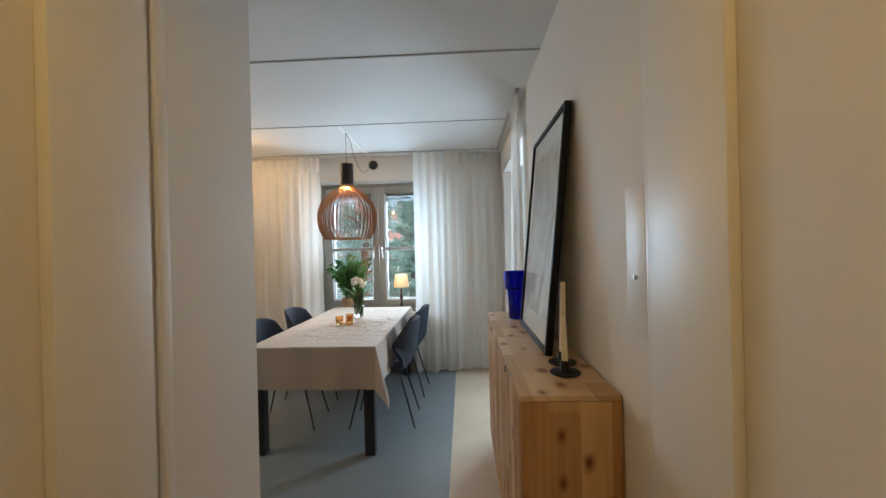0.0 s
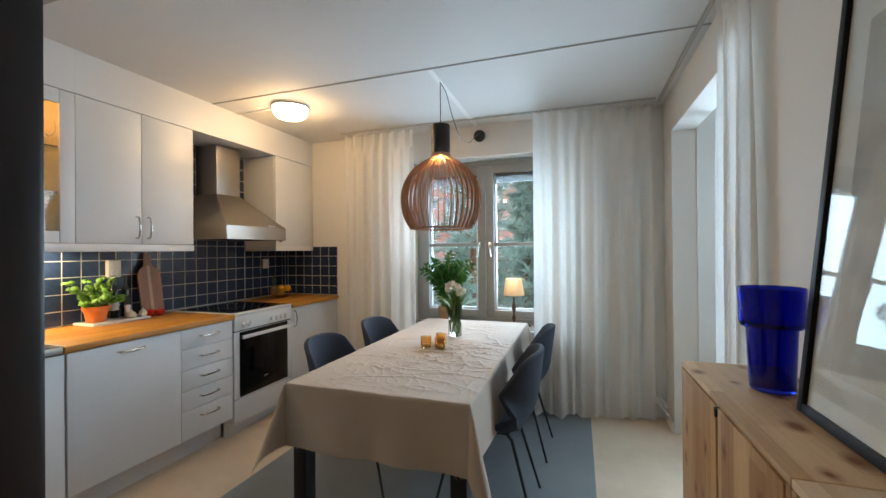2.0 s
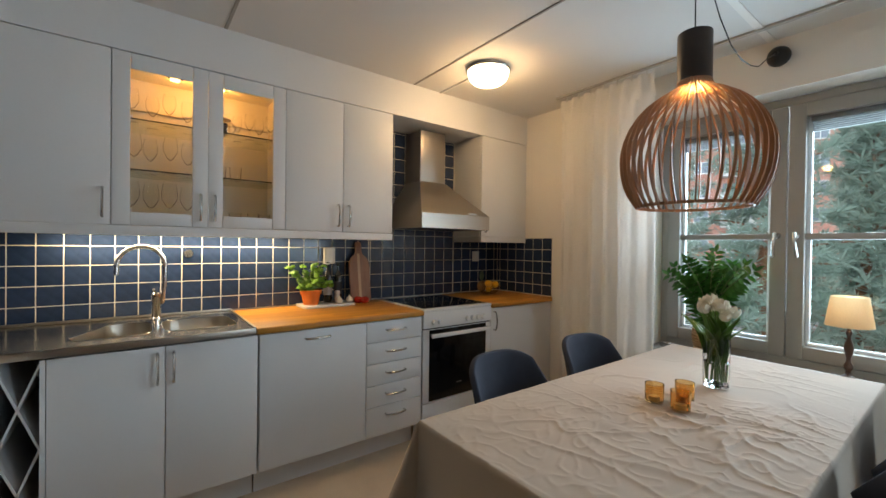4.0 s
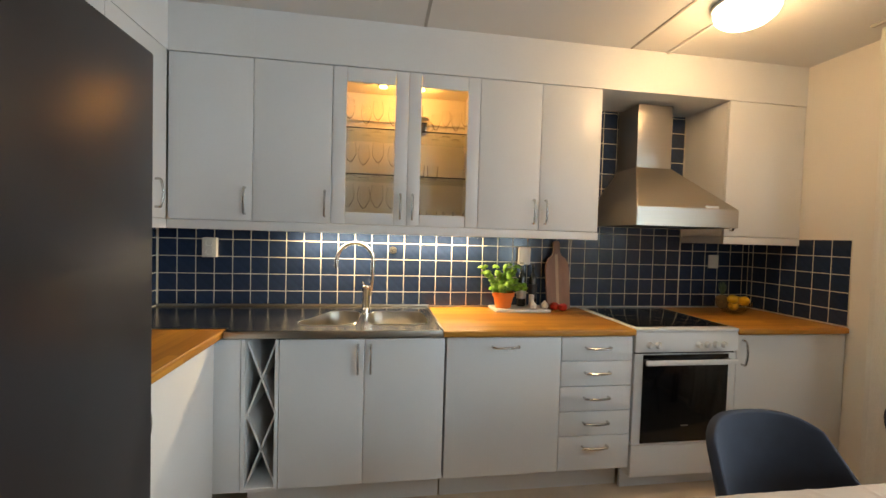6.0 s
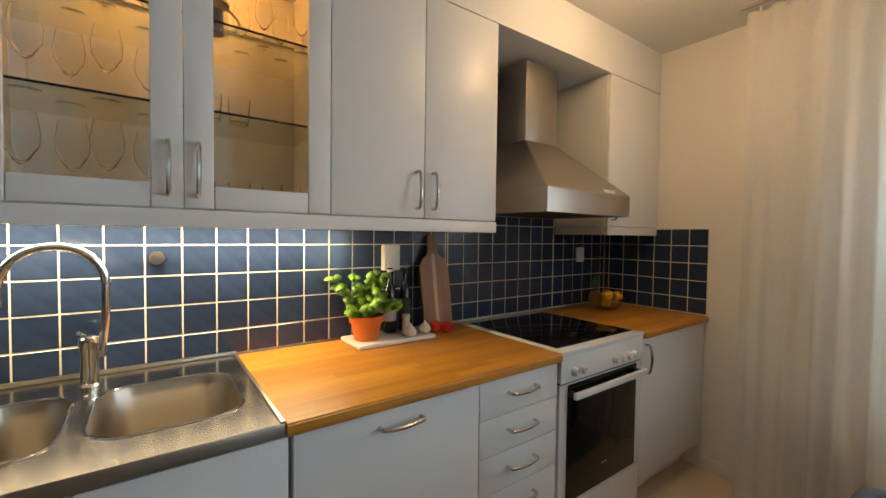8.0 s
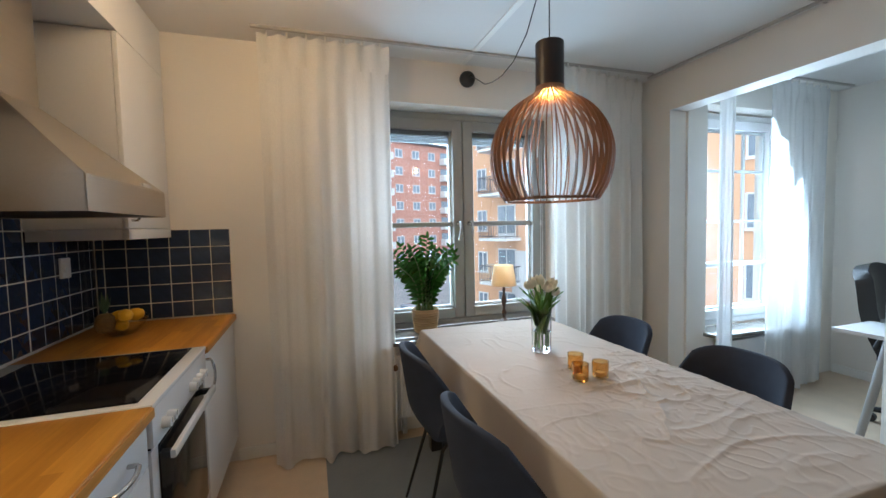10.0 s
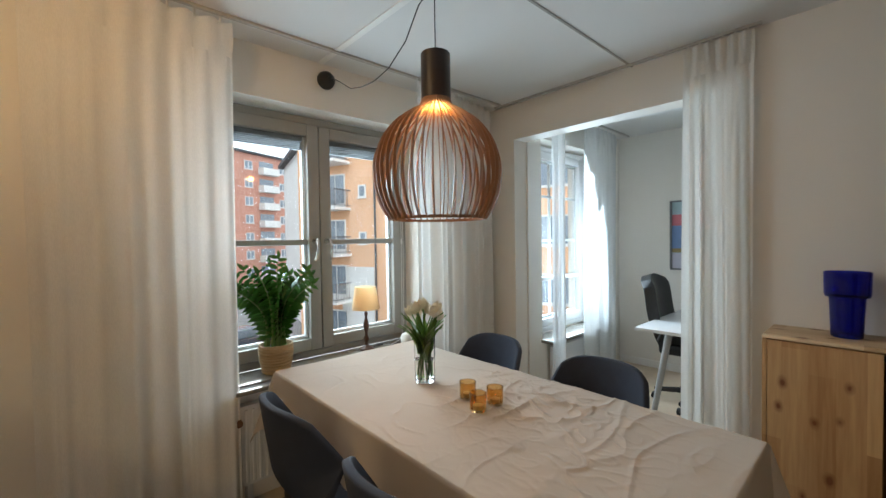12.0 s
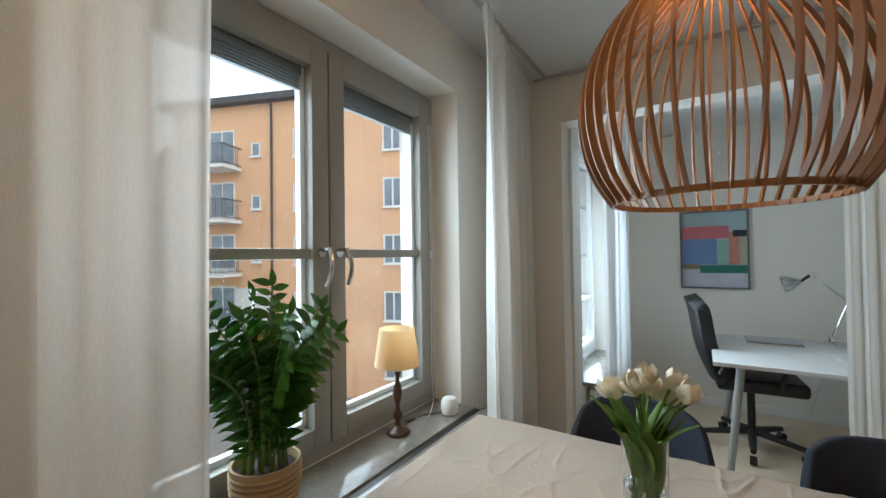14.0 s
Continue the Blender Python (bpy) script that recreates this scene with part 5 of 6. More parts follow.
for k in range(18):
    a = k * 2.399 + 0.4
    lean = 0.03 + 0.25 * math.sqrt(((k * 5) % 18) / 18)
    ht = 0.56 - 0.80 * lean + rnd.uniform(-0.04, 0.03)
    dx, dy = math.cos(a) * lean, math.sin(a) * lean * 0.5
    base = Vector((QX + 0.25 * dx, QY + 0.3 * dy, QZ + 0.142))
    tip = Vector((QX + dx, min(QY + dy, 5.68), QZ + 0.14 + ht))
    pts = arc(base, tip, Vector((-dx * 0.30, -dy * 0.25, 0.03)), 14)
    part("stem", tube(B(), pts, [0.0070 - 0.0048 * i / 14 for i in range(15)], 6), STALK, zz)
    for i in range(2, 15):
        t = (pts[min(i + 1, 14)] - pts[i - 1]).normalized()
        sd = t.cross(Vector((math.cos(a + 0.9), math.sin(a + 0.9), 0.25))).normalized()
        for sg in (-1, 1):
            p = pts[i] + t * (0.007 * sg)
            if p.y > 5.70:
                continue
            d = (sd * sg + t * rnd.uniform(0.15, 0.45)).normalized()
            if (p + d * 0.07).y > 5.715:
                d.y = -abs(d.y) * 0.3
            grow = 0.72 + 0.42 * math.sin(math.pi * min(1.0, (i - 2) / 11))
            set_leaf(ZZ, zz, p, d, t.cross(sd) + Vector((0, -0.45, 0.35)), grow * rnd.uniform(0.85, 1.08))
    set_leaf(ZZ, zz, tip, (tip - pts[-2]), Vector((0, -1, 0.3)), 0.75)

LX, LY = 0.215, 5.635
tl = thing("table_lamp", "small lamp with a turned dark foot and cream shade, lit", "lamp", (LX, LY, 0.661))
part("foot", lathe(B(), [(0.048, 0.661), (0.050, 0.668), (0.046, 0.676), (0.030, 0.683), (0.014, 0.695), (0.010, 0.712), (0.018, 0.728), (0.019, 0.742), (0.010, 0.760), (0.009, 0.78), (0.015, 0.80), (0.020, 0.83), (0.016, 0.855), (0.009, 0.875), (0.008, 0.89), (0.013, 0.905), (0.013, 0.915), (0.008, 0.92), (0.008, 0.96), (0.0005, 0.96)], LX, LY, 24), TURNED, tl)
sh = part("shade", lathe(B(), [(0.094, 0.942), (0.072, 1.094), (0.0705, 1.094), (0.0925, 0.942)], LX, LY, 36, close=True), SHADE, tl, "cream fabric shade")
part("bulb", lathe(B(), [(0.010, 0.96), (0.018, 0.985), (0.016, 1.005), (0.0005, 1.012)], LX, LY, 16), glow("small_bulb_lit", (1.0, 0.55, 0.18), 6.0), tl)
part("cable", tube(B(), [(LX + 0.045, LY, 0.664), (LX + 0.1, LY + 0.03, 0.664), (LX + 0.2, LY + 0.02, 0.664), (LX + 0.26, LY - 0.03, 0.664), (LX + 0.33, LY - 0.06, 0.664)], 0.0025, 6), BLACKPLASTIC, tl)
part("switch", box(B(), LX + 0.10, LX + 0.15, LY + 0.02, LY + 0.04, 0.662, 0.672, 0.003), BLACKPLASTIC, tl)
cord = thing("blind_cord", "thin white blind cords hanging beside the window", "cord", (0.58, 5.70, 0.67))
part("cord", tube(B(), [(0.575, 5.712, 2.05), (0.58, 5.708, 1.4), (0.575, 5.71, 0.80), (0.56, 5.69, 0.69), (0.50, 5.66, 0.667), (0.42, 5.62, 0.664), (0.36, 5.66, 0.664)], 0.002, 6), ENAMEL, cord)
part("cord", tube(B(), [(0.592, 5.712, 2.05), (0.596, 5.708, 1.3), (0.59, 5.71, 0.75), (0.60, 5.68, 0.67), (0.54, 5.60, 0.664)], 0.002, 6), ENAMEL, cord)
part("bead", cyl(B(), (0.58, 5.708, 1.38), (0.58, 5.708, 1.42), 0.006), ENAMEL, cord)

spk = thing("smart_speaker", "small white rounded device at the end of the sill", "device", (0.50, 5.56, 0.661))
part("body", lathe(B(), [(0.030, 0.661), (0.036, 0.666), (0.040, 0.690), (0.039, 0.715), (0.030, 0.734), (0.012, 0.741), (0.0005, 0.742)], 0.50, 5.56, 28), WHITEPLASTIC, spk)
part("foot", lathe(B(), [(0.031, 0.6602), (0.032, 0.664), (0.0005, 0.6645)], 0.50, 5.56, 24), BLACKPLASTIC, spk)
vlv = thing("radiator_valve", "brown turning valve on the white radiator", "valve", (-0.665, 5.44, 0.50))
part("stem", cyl(B(), (-0.665, 5.470, 0.50), (-0.665, 5.445, 0.50), 0.010), HANDLE, vlv)
part("knob", cyl(B(), (-0.665, 5.446, 0.50), (-0.665, 5.405, 0.50), 0.021, 0.018, 18), paint("brown_plastic", (0.12, 0.055, 0.03), 0.4, var=0.1), vlv)

# ---- on the worktop ----
brd = thing("marble_tray", "white marble tray on the oak worktop", "tray", (-2.145, 3.79, 0.901))
part("slab", box(B(), -2.235, -2.045, 3.615, 3.972, 0.901, 0.917, 0.004), paint("white_marble", (0.70, 0.67, 0.62), 0.3, var=0.08, scale=12), brd)
bx, by = -2.135, 3.685
pot = thing("basil_plant", "fresh green basil in a terracotta pot", "plant", (bx, by, 0.918))
part("pot", lathe(B(), [(0.046, 0.918), (0.049, 0.920), (0.062, 0.988), (0.069, 0.990), (0.072, 1.018), (0.066, 1.018), (0.062, 1.0), (0.0005, 0.998)], bx, by, 32), TERRA, pot)
part("soil", lathe(B(), [(0.061, 1.0), (0.02, 1.006), (0.0005, 1.006)], bx, by, 16), SOIL, pot)
BL = leaf_mesh("leaf", 0.043, 0.042, BASIL, 0.95, 0.42, True)
rnd = random.Random(8)
for k in range(25):
    a, ln = k * 2.4, 0.02 + 0.085 * ((k * 7) % 25) / 25
    tip = Vector((min(max(bx + math.cos(a) * ln * 0.8, -2.195), -2.03), by + math.sin(a) * ln, 1.065 + rnd.uniform(0.0, 0.15) - ln * 0.3))
    if k in (3, 9):
        tip = Vector((bx - 0.02, by - 0.135 + 0.02 * (k == 9), 1.175 - 0.03 * (k == 9)))
    if k in (5, 12):
        tip = Vector((bx + 0.05, by + 0.12 - 0.02 * (k == 12), 1.055 + 0.02 * (k == 12)))
    pts = arc((bx + 0.01 * math.cos(a), by + 0.01 * math.sin(a), 1.0), tip, (0, 0, 0.01), 6)
    part("stem", tube(B(), pts, 0.0022, 5), BASIL, pot)
    for i in (3, 4, 5, 6):
        for sg in range(4 if i == 6 else 2):
            b = a + sg * (1.57 if i == 6 else math.pi) + i * 1.6
            d = Vector((math.cos(b), math.sin(b), rnd.uniform(-0.45, 0.55)))
            p = pts[i]
            if p.x + d.x * 0.05 < -2.235:
                d.x = abs(d.x)
            set_leaf(BL, pot, p, d, (0.9 * d.x + rnd.uniform(0.0, 0.5), 0.9 * d.y - rnd.uniform(0.0, 0.4), 0.75), rnd.uniform(0.6, 1.1) * (0.75 if i == 6 and sg > 1 else 1))


def bottle(x, y, r, h, label, tall=True):
    b = thing("bottle", label, "bottle", (x, y, 0.918), "oil bottles")
    z = 0.918
    part("glass", lathe(B(), [(r * 0.9, z), (r, z + 0.006), (r, z + h * 0.62), (r * 0.7, z + h * 0.72), (r * 0.36, z + h * 0.80), (r * 0.34, z + h * 0.97), (r * 0.42, z + h * 0.975), (r * 0.42, z + h), (0.0005, z + h)], x, y, 24), paint("dark_bottle_glass", (0.006, 0.008, 0.005), 0.08, var=0.1, coat=0.4), b)
    part("label", lathe(B(), [(r + 0.0006, z + h * 0.18), (r + 0.0009, z + h * 0.2), (r + 0.0009, z + h * 0.5), (r + 0.0006, z + h * 0.52)], x, y, 24), paint("bottle_label", (0.5, 0.48, 0.45) if tall else (0.03, 0.03, 0.03), 0.6, var=0.3, scale=40), b, "printed paper label")
    part("cap", lathe(B(), [(r * 0.40, z + h * 0.93), (r * 0.42, z + h * 0.94), (r * 0.42, z + h + 0.004), (0.0005, z + h + 0.005)], x, y, 16), WHITEPLASTIC if tall else BLACKPLASTIC, b)


bottle(-2.195, 3.825, 0.030, 0.285, "dark olive oil bottle with a pale label")
bottle(-2.20, 3.905, 0.027, 0.275, "dark vinegar bottle with a black cap", False)
gr = thing("spice_grinder", "small white ceramic grinder on the tray", "grinder", (-2.13, 3.872, 0.918))
part("body", lathe(B(), [(0.018, 0.918), (0.018, 0.965), (0.015, 0.972), (0.018, 0.98), (0.018, 1.0), (0.0005, 1.004)], -2.13, 3.872, 20), WHITEPLASTIC, gr)
GARLIC = paint("garlic_skin", (0.68, 0.62, 0.52), 0.6, var=0.12, scale=40)
for x, y, r in ((-2.078, 3.862, 0.027), (-2.09, 3.945, 0.025)):
    g = thing("garlic", "whole white garlic bulb on the marble tray", "garlic", (x, y, 0.918), "garlic bulbs")
    bm = B()
    prof = [(r * 0.45, 0.918), (r * 0.95, 0.928), (r, 0.938), (r * 0.8, 0.952), (r * 0.3, 0.962), (r * 0.15, 0.972), (0.0005, 0.974)]
    lathe(bm, prof, x, y, 24)
    for v in bm.verts:
        a = math.atan2(v.co.y - y, v.co.x - x)
        f = 1 + 0.06 * math.cos(8 * a)
        v.co.x, v.co.y = x + (v.co.x - x) * f, y + (v.co.y - y) * f
    part("bulb", bm, GARLIC, g)
TOM = paint("tomato_skin", (0.42, 0.022, 0.012), 0.18, var=0.12, scale=30)
for x, y in ((-2.135, 4.035), (-2.10, 4.072)):
    g = thing("tomato", "ripe red tomato on the oak worktop", "tomato", (x, y, 0.901), "tomatoes")
    part("flesh", lathe(B(), [(0.010, 0.901), (0.024, 0.908), (0.030, 0.924), (0.027, 0.940), (0.015, 0.948), (0.005, 0.945), (0.0005, 0.944)], x, y, 24), TOM, g)
    part("stalk", tube(B(), [(x, y, 0.944), (x + 0.003, y, 0.954), (x + 0.010, y + 0.004, 0.958)], 0.002, 5), STALK, g)
cb = thing("cutting_board", "long walnut cutting board with a pale stripe, leaning", "cutting board", (-2.2, 4.10, 0.901))
outline = [(-0.080, 0.0), (0.080, 0.0), (0.083, 0.25), (0.078, 0.30), (0.060, 0.335), (0.032, 0.355), (0.024, 0.38), (0.024, 0.44), (0.012, 0.452), (-0.012, 0.452), (-0.024, 0.44), (-0.024, 0.38), (-0.032, 0.355), (-0.060, 0.335), (-0.078, 0.30), (-0.083, 0.25)]
CBM = Matrix.Translation((-2.172, 4.072, 0.902)) @ Matrix.Rotation(radians(-9), 4, "Y")
bm = B()
f = bm.faces.new([bm.verts.new((0, y, z)) for y, z in outline])
ex = bmesh.ops.extrude_face_region(bm, geom=[f])
bmesh.ops.translate(bm, verts=[v for v in ex["geom"] if isinstance(v, bmesh.types.BMVert)], vec=(0.018, 0, 0))
bmesh.ops.bevel(bm, geom=list(bm.edges), offset=0.003, segments=1, affect="EDGES")
bmesh.ops.transform(bm, matrix=CBM, verts=bm.verts)
part("board", bm, wood("walnut", (0.17, 0.075, 0.035), (0.28, 0.14, 0.07), "z", 18, 0.45), cb)
bm = box(B(), 0.0183, 0.0192, -0.016, 0.004, 0.01, 0.36)
bmesh.ops.transform(bm, matrix=CBM, verts=bm.verts)
part("inlay", bm, wood("maple", (0.42, 0.27, 0.15), (0.55, 0.38, 0.23), "z", 18, 0.45), cb, "pale maple stripe")

# fruit bowl
fbx, fby = -2.03, 5.25
fb = thing("fruit_bowl", "clear glass fruit bowl by the stove", "bowl", (fbx, fby, 0.901))
part("bowl", lathe(B(), [(0.045, 0.901), (0.055, 0.904), (0.095, 0.945), (0.112, 0.985), (0.108, 0.985), (0.090, 0.948), (0.05, 0.910), (0.0005, 0.909)], fbx, fby, 36), THIN, fb)
LEM = paint("lemon_peel", (0.72, 0.40, 0.018), 0.4, var=0.08, scale=30, bump=0.3, grain=300)
for k, (dx, dy, dz, rot) in enumerate(((0.035, -0.04, 1.0, 20), (0.05, 0.03, 0.99, 70), (-0.03, 0.055, 0.98, 120), (0.0, 0.0, 0.95, 40))):
    g = thing("lemon", "yellow lemon in the glass fruit bowl", "lemon", (fbx + dx, fby + dy, dz - 0.03), "lemons in the bowl")
    bm = lathe(B(), [(0.0005, -0.046), (0.008, -0.042), (0.022, -0.030), (0.030, -0.010), (0.030, 0.010), (0.022, 0.030), (0.009, 0.042), (0.0005, 0.046)], 0, 0, 20)
    bmesh.ops.transform(bm, matrix=pose(fbx + dx, fby + dy, dz, 80, 0, rot), verts=bm.verts)
    part("fruit", bm, LEM, g)
pn = thing("pineapple", "small pineapple with a grey-green leafy crown", "pineapple", (fbx - 0.04, fby - 0.05, 0.92))
bm = lathe(B(), [(0.015, 0.925), (0.032, 0.935), (0.040, 0.965), (0.036, 1.0), (0.02, 1.015), (0.0005, 1.017)], fbx - 0.045, fby - 0.045, 18)
part("fruit", bm, paint("pineapple_rind", (0.18, 0.10, 0.03), 0.6, var=0.4, scale=60, bump=0.5), pn)
CROWN = leaf_mesh("leaf", 0.10, 0.014, paint("pineapple_leaf", (0.07, 0.12, 0.06), 0.5, var=0.2), 0.4, 0.1)
for k in range(16):
    a = k * 2.4
    set_leaf(CROWN, pn, (fbx - 0.045, fby - 0.045, 1.012), (math.cos(a) * (0.2 + 0.03 * k), math.sin(a) * (0.2 + 0.03 * k), 1.0), (math.cos(a), math.sin(a), 0), 1.1 - 0.03 * k)

# glassware behind the lit doors
rnd = random.Random(31)


def wine_glass(x, y, z, s, label):
    g = thing("wine_glass", label, "glass", (x, y, z), "glasses in the cabinet")
    part("foot", lathe(B(), [(0.031 * s, z), (0.031 * s, z + 0.002), (0.006, z + 0.006), (0.0036, z + 0.012), (0.0034, z + 0.075 * s)], x, y, 18), WINEGLASS, g)
    part("bowl", lathe(B(), [(0.0036, z + 0.075 * s), (0.014 * s, z + 0.084 * s), (0.032 * s, z + 0.118 * s), (0.034 * s, z + 0.150 * s), (0.027 * s, z + 0.195 * s), (0.0258 * s, z + 0.195 * s), (0.0325 * s, z + 0.150 * s), (0.0305 * s, z + 0.119 * s), (0.012 * s, z + 0.088 * s), (0.001, z + 0.082 * s)], x, y, 20), WINEGLASS, g)


for z, s in ((1.9415, 0.92), (1.6915, 1.0), (1.427, 1.1)):
    for k, y in enumerate((2.72, 2.80, 2.88, 2.96)):
        for x in ((-2.02, -2.12)[k % 2],):
            wine_glass(x + rnd.uniform(-0.01, 0.01), y + rnd.uniform(-0.008, 0.008), z, s, "clear stemmed wine glass on a glass shelf")
for y, x in ((3.27, -2.03), (3.34, -2.1), (3.38, -2.0), (3.22, -2.12)):
    wine_glass(x, y, 1.9415, 0.8, "clear stemmed wine glass on a glass shelf")
for z, ys in ((1.6915, (3.12, 3.2)), (1.427, (3.1, 3.2, 3.3, 3.36))):
    for y in ys:
        t = thing("tumbler", "low clear glass tumbler in the cabinet", "glass", (-2.05, y, z), "glasses in the cabinet")
        part("glass", lathe(B(), [(0.026, z), (0.028, z + 0.003), (0.033, z + 0.08), (0.031, z + 0.08), (0.025, z + 0.008), (0.0005, z + 0.007)], -2.05, y, 20), WINEGLASS, t)
pt = thing("coffee_press", "small glass coffee press with a dark lid", "coffee press", (-2.03, 3.13, 1.942))
part("glass", lathe(B(), [(0.036, 1.9415), (0.038, 1.945), (0.038, 2.035), (0.036, 2.035), (0.035, 1.95), (0.0005, 1.948)], -2.03, 3.13, 22), THIN, pt)
part("band", lathe(B(), [(0.026, 1.949), (0.026, 2.015), (0.0005, 2.017)], -2.03, 3.13, 20), paint("coffee", (0.02, 0.012, 0.008), 0.4), pt)
part("lid", lathe(B(), [(0.041, 2.036), (0.041, 2.043), (0.02, 2.053), (0.0005, 2.054)], -2.03, 3.13, 22), STEEL, pt)
part("plunger", tube(B(), [(-2.03, 3.13, 2.053), (-2.03, 3.13, 2.115)], 0.002, 6), BLACKPLASTIC, pt)
part("handle", tube(B(), arc((-2.03, 3.168, 2.03), (-2.03, 3.168, 1.96), (0, 0.03, 0)), 0.004, 8), STEEL, pt)

# ---- study beyond the opening ----
desk = thing("desk", "white desk top on slanted grey metal trestle legs", "desk", (2.4, 3.8, 0))
part("tabletop", box(B(), 1.885, 2.93, 3.0, 4.52, 0.695, 0.720, 0.004), ENAMEL, desk)
LEGGREY = paint("grey_lacquer", (0.33, 0.33, 0.33), 0.4, var=0.04)
for y0, y1 in ((4.36, 4.44), (3.16, 3.08)):
    for xa, xb in ((2.02, 2.15), (2.80, 2.67)):
        m = tube(B(), [(xb, y0, 0.69), (xa + 0.0, y1, 0.004)], [0.026, 0.020], 12)
        part("leg", m, LEGGREY, desk)
    part("leg_bracket", box(B(), 2.10, 2.72, y0 - 0.02, y0 + 0.02, 0.665, 0.694, 0.003), LEGGREY, desk)
part("cable_tray", box(B(), 2.28, 2.56, 3.4, 4.1, 0.62, 0.694, 0.004), LEGGREY, desk)
lp = thing("laptop", "closed silver laptop on the white desk", "laptop", (2.72, 4.14, 0.721))
part("base", box(B(), 2.60, 2.84, 3.98, 4.30, 0.7215, 0.732, 0.004), HANDLE, lp)
part("lid", box(B(), 2.60, 2.84, 3.98, 4.30, 0.7335, 0.740, 0.003), LEGGREY, lp)
dl = thing("desk_lamp", "chrome jointed desk lamp on a round foot", "lamp", (2.80, 3.80, 0.721))
part("foot", lathe(B(), [(0.085, 0.721), (0.086, 0.730), (0.06, 0.742), (0.025, 0.750), (0.02, 0.775), (0.0005, 0.777)], 2.80, 3.80, 28), CHROME, dl)
part("lower_arm", tube(B(), [(2.80, 3.80, 0.77), (2.80, 3.71, 1.03)], 0.008, 10), CHROME, dl)
part("joint", cyl(B(), (2.785, 3.71, 1.03), (2.815, 3.71, 1.03), 0.018), CHROME, dl)
part("upper_arm", tube(B(), [(2.80, 3.71, 1.03), (2.80, 3.90, 1.22)], 0.008, 10), CHROME, dl)
part("joint", cyl(B(), (2.785, 3.90, 1.22), (2.815, 3.90, 1.22), 0.016), CHROME, dl)
part("neck", tube(B(), [(2.80, 3.90, 1.22), (2.80, 3.97, 1.16)], 0.010, 10), BLACKMETAL, dl)
bm = lathe(B(), [(0.016, 0.0), (0.022, 0.01), (0.034, 0.03), (0.060, 0.075), (0.064, 0.105), (0.062, 0.105), (0.056, 0.075), (0.03, 0.034), (0.0005, 0.02)], 0, 0, 28)
bmesh.ops.transform(bm, matrix=pose(2.80, 3.96, 1.17, 0, 0, 0) @ Matrix.Rotation(radians(-105), 4, "X"), verts=bm.verts)
part("shade", bm, CHROME, dl)
LEATHER = paint("black_leather", (0.010, 0.010, 0.011), 0.42, var=0.2, scale=20, bump=0.3)
oc = thing("office_chair", "black high-backed office chair on castors", "office chair", (2.5, 4.40, 0))
for k in range(5):
    a = 2 * math.pi * k / 5 + 0.5
    tip = (2.5 + 0.30 * math.cos(a), 4.40 + 0.30 * math.sin(a), 0.085)
    leg = part("base_arm", tube(B(), [(2.5, 4.40, 0.12), tip], [0.028, 0.018], 8), BLACKPLASTIC, oc)
    px, py = 2.5 + 0.30 * math.cos(a), 4.40 + 0.30 * math.sin(a)
    part("castor", cyl(B(), (px - 0.02 * math.sin(a), py + 0.02 * math.cos(a), 0.029), (px + 0.02 * math.sin(a), py - 0.02 * math.cos(a), 0.029), 0.028), BLACKPLASTIC, leg)
part("gas_lift", cyl(B(), (2.5, 4.40, 0.10), (2.5, 4.40, 0.44), 0.024), BLACKMETAL, oc)
bm = box(B(), 2.27, 2.75, 4.12, 4.62, 0.44, 0.53, 0.035, 4)
part("seat", bm, LEATHER, oc)


def office_back(u, v):
    s = (u - 0.5) * 2
    w = 0.235 * (1 - 0.25 * max(0, v - 0.8) * 5 * 0.35) * (1 - 0.08 * abs(v - 0.5))
    return (2.5 + s * w, 4.61 + 0.17 * v + 0.02 * math.sin(v * 5) - 0.05 * s * s, 0.50 + 0.57 * v - 0.06 * max(0, v - 0.85) / 0.15 * s * s)


part("backrest", sheet(B(), office_back, 14, 20), LEATHER, oc)
bk = oc.children[-1] if oc.children[-1].name.startswith("backrest") else [c for c in oc.children if c.name.startswith("backrest")][0]
md = bk.modifiers.new("thick", "SOLIDIFY")
md.thickness, md.offset = 0.085, 0.0
bvm = bk.modifiers.new("soft", "BEVEL")
bvm.width, bvm.segments, bvm.limit_method, bvm.angle_limit = 0.03, 4, "ANGLE", radians(50)
for sx in (-1, 1):
    part("armrest", tube(B(), [(2.5 + sx * 0.26, 4.60, 0.56), (2.5 + sx * 0.29, 4.56, 0.655), (2.5 + sx * 0.29, 4.32, 0.665), (2.5 + sx * 0.285, 4.25, 0.62), (2.5 + sx * 0.25, 4.28, 0.50)], 0.019, 10), BLACKPLASTIC, oc)
oc.matrix_basis = pose(2.52, 4.29, 0, 0, 0, 4)
cbl = thing("floor_cable", "white cable lying on the floor below the desk", "cable", (2.95, 4.0, 0.0))
part("cable", tube(B(), [(2.72, 4.35, 0.006), (2.86, 4.25, 0.006), (2.98, 4.12, 0.006), (3.08, 4.0, 0.006), (3.10, 3.88, 0.1), (3.02, 3.80, 0.5), (2.90, 3.76, 0.70)], 0.004, 6), ENAMEL, cbl)

# abstract picture on the study wall
art = thing("abstract_painting", "abstract picture of colour fields in a thin grey frame", "picture", (3.29, 4.475, 1.06))
YA, YB, ZA, ZB = 4.735, 4.215, 1.06, 1.765     # as seen from the room: YA is its near side edge


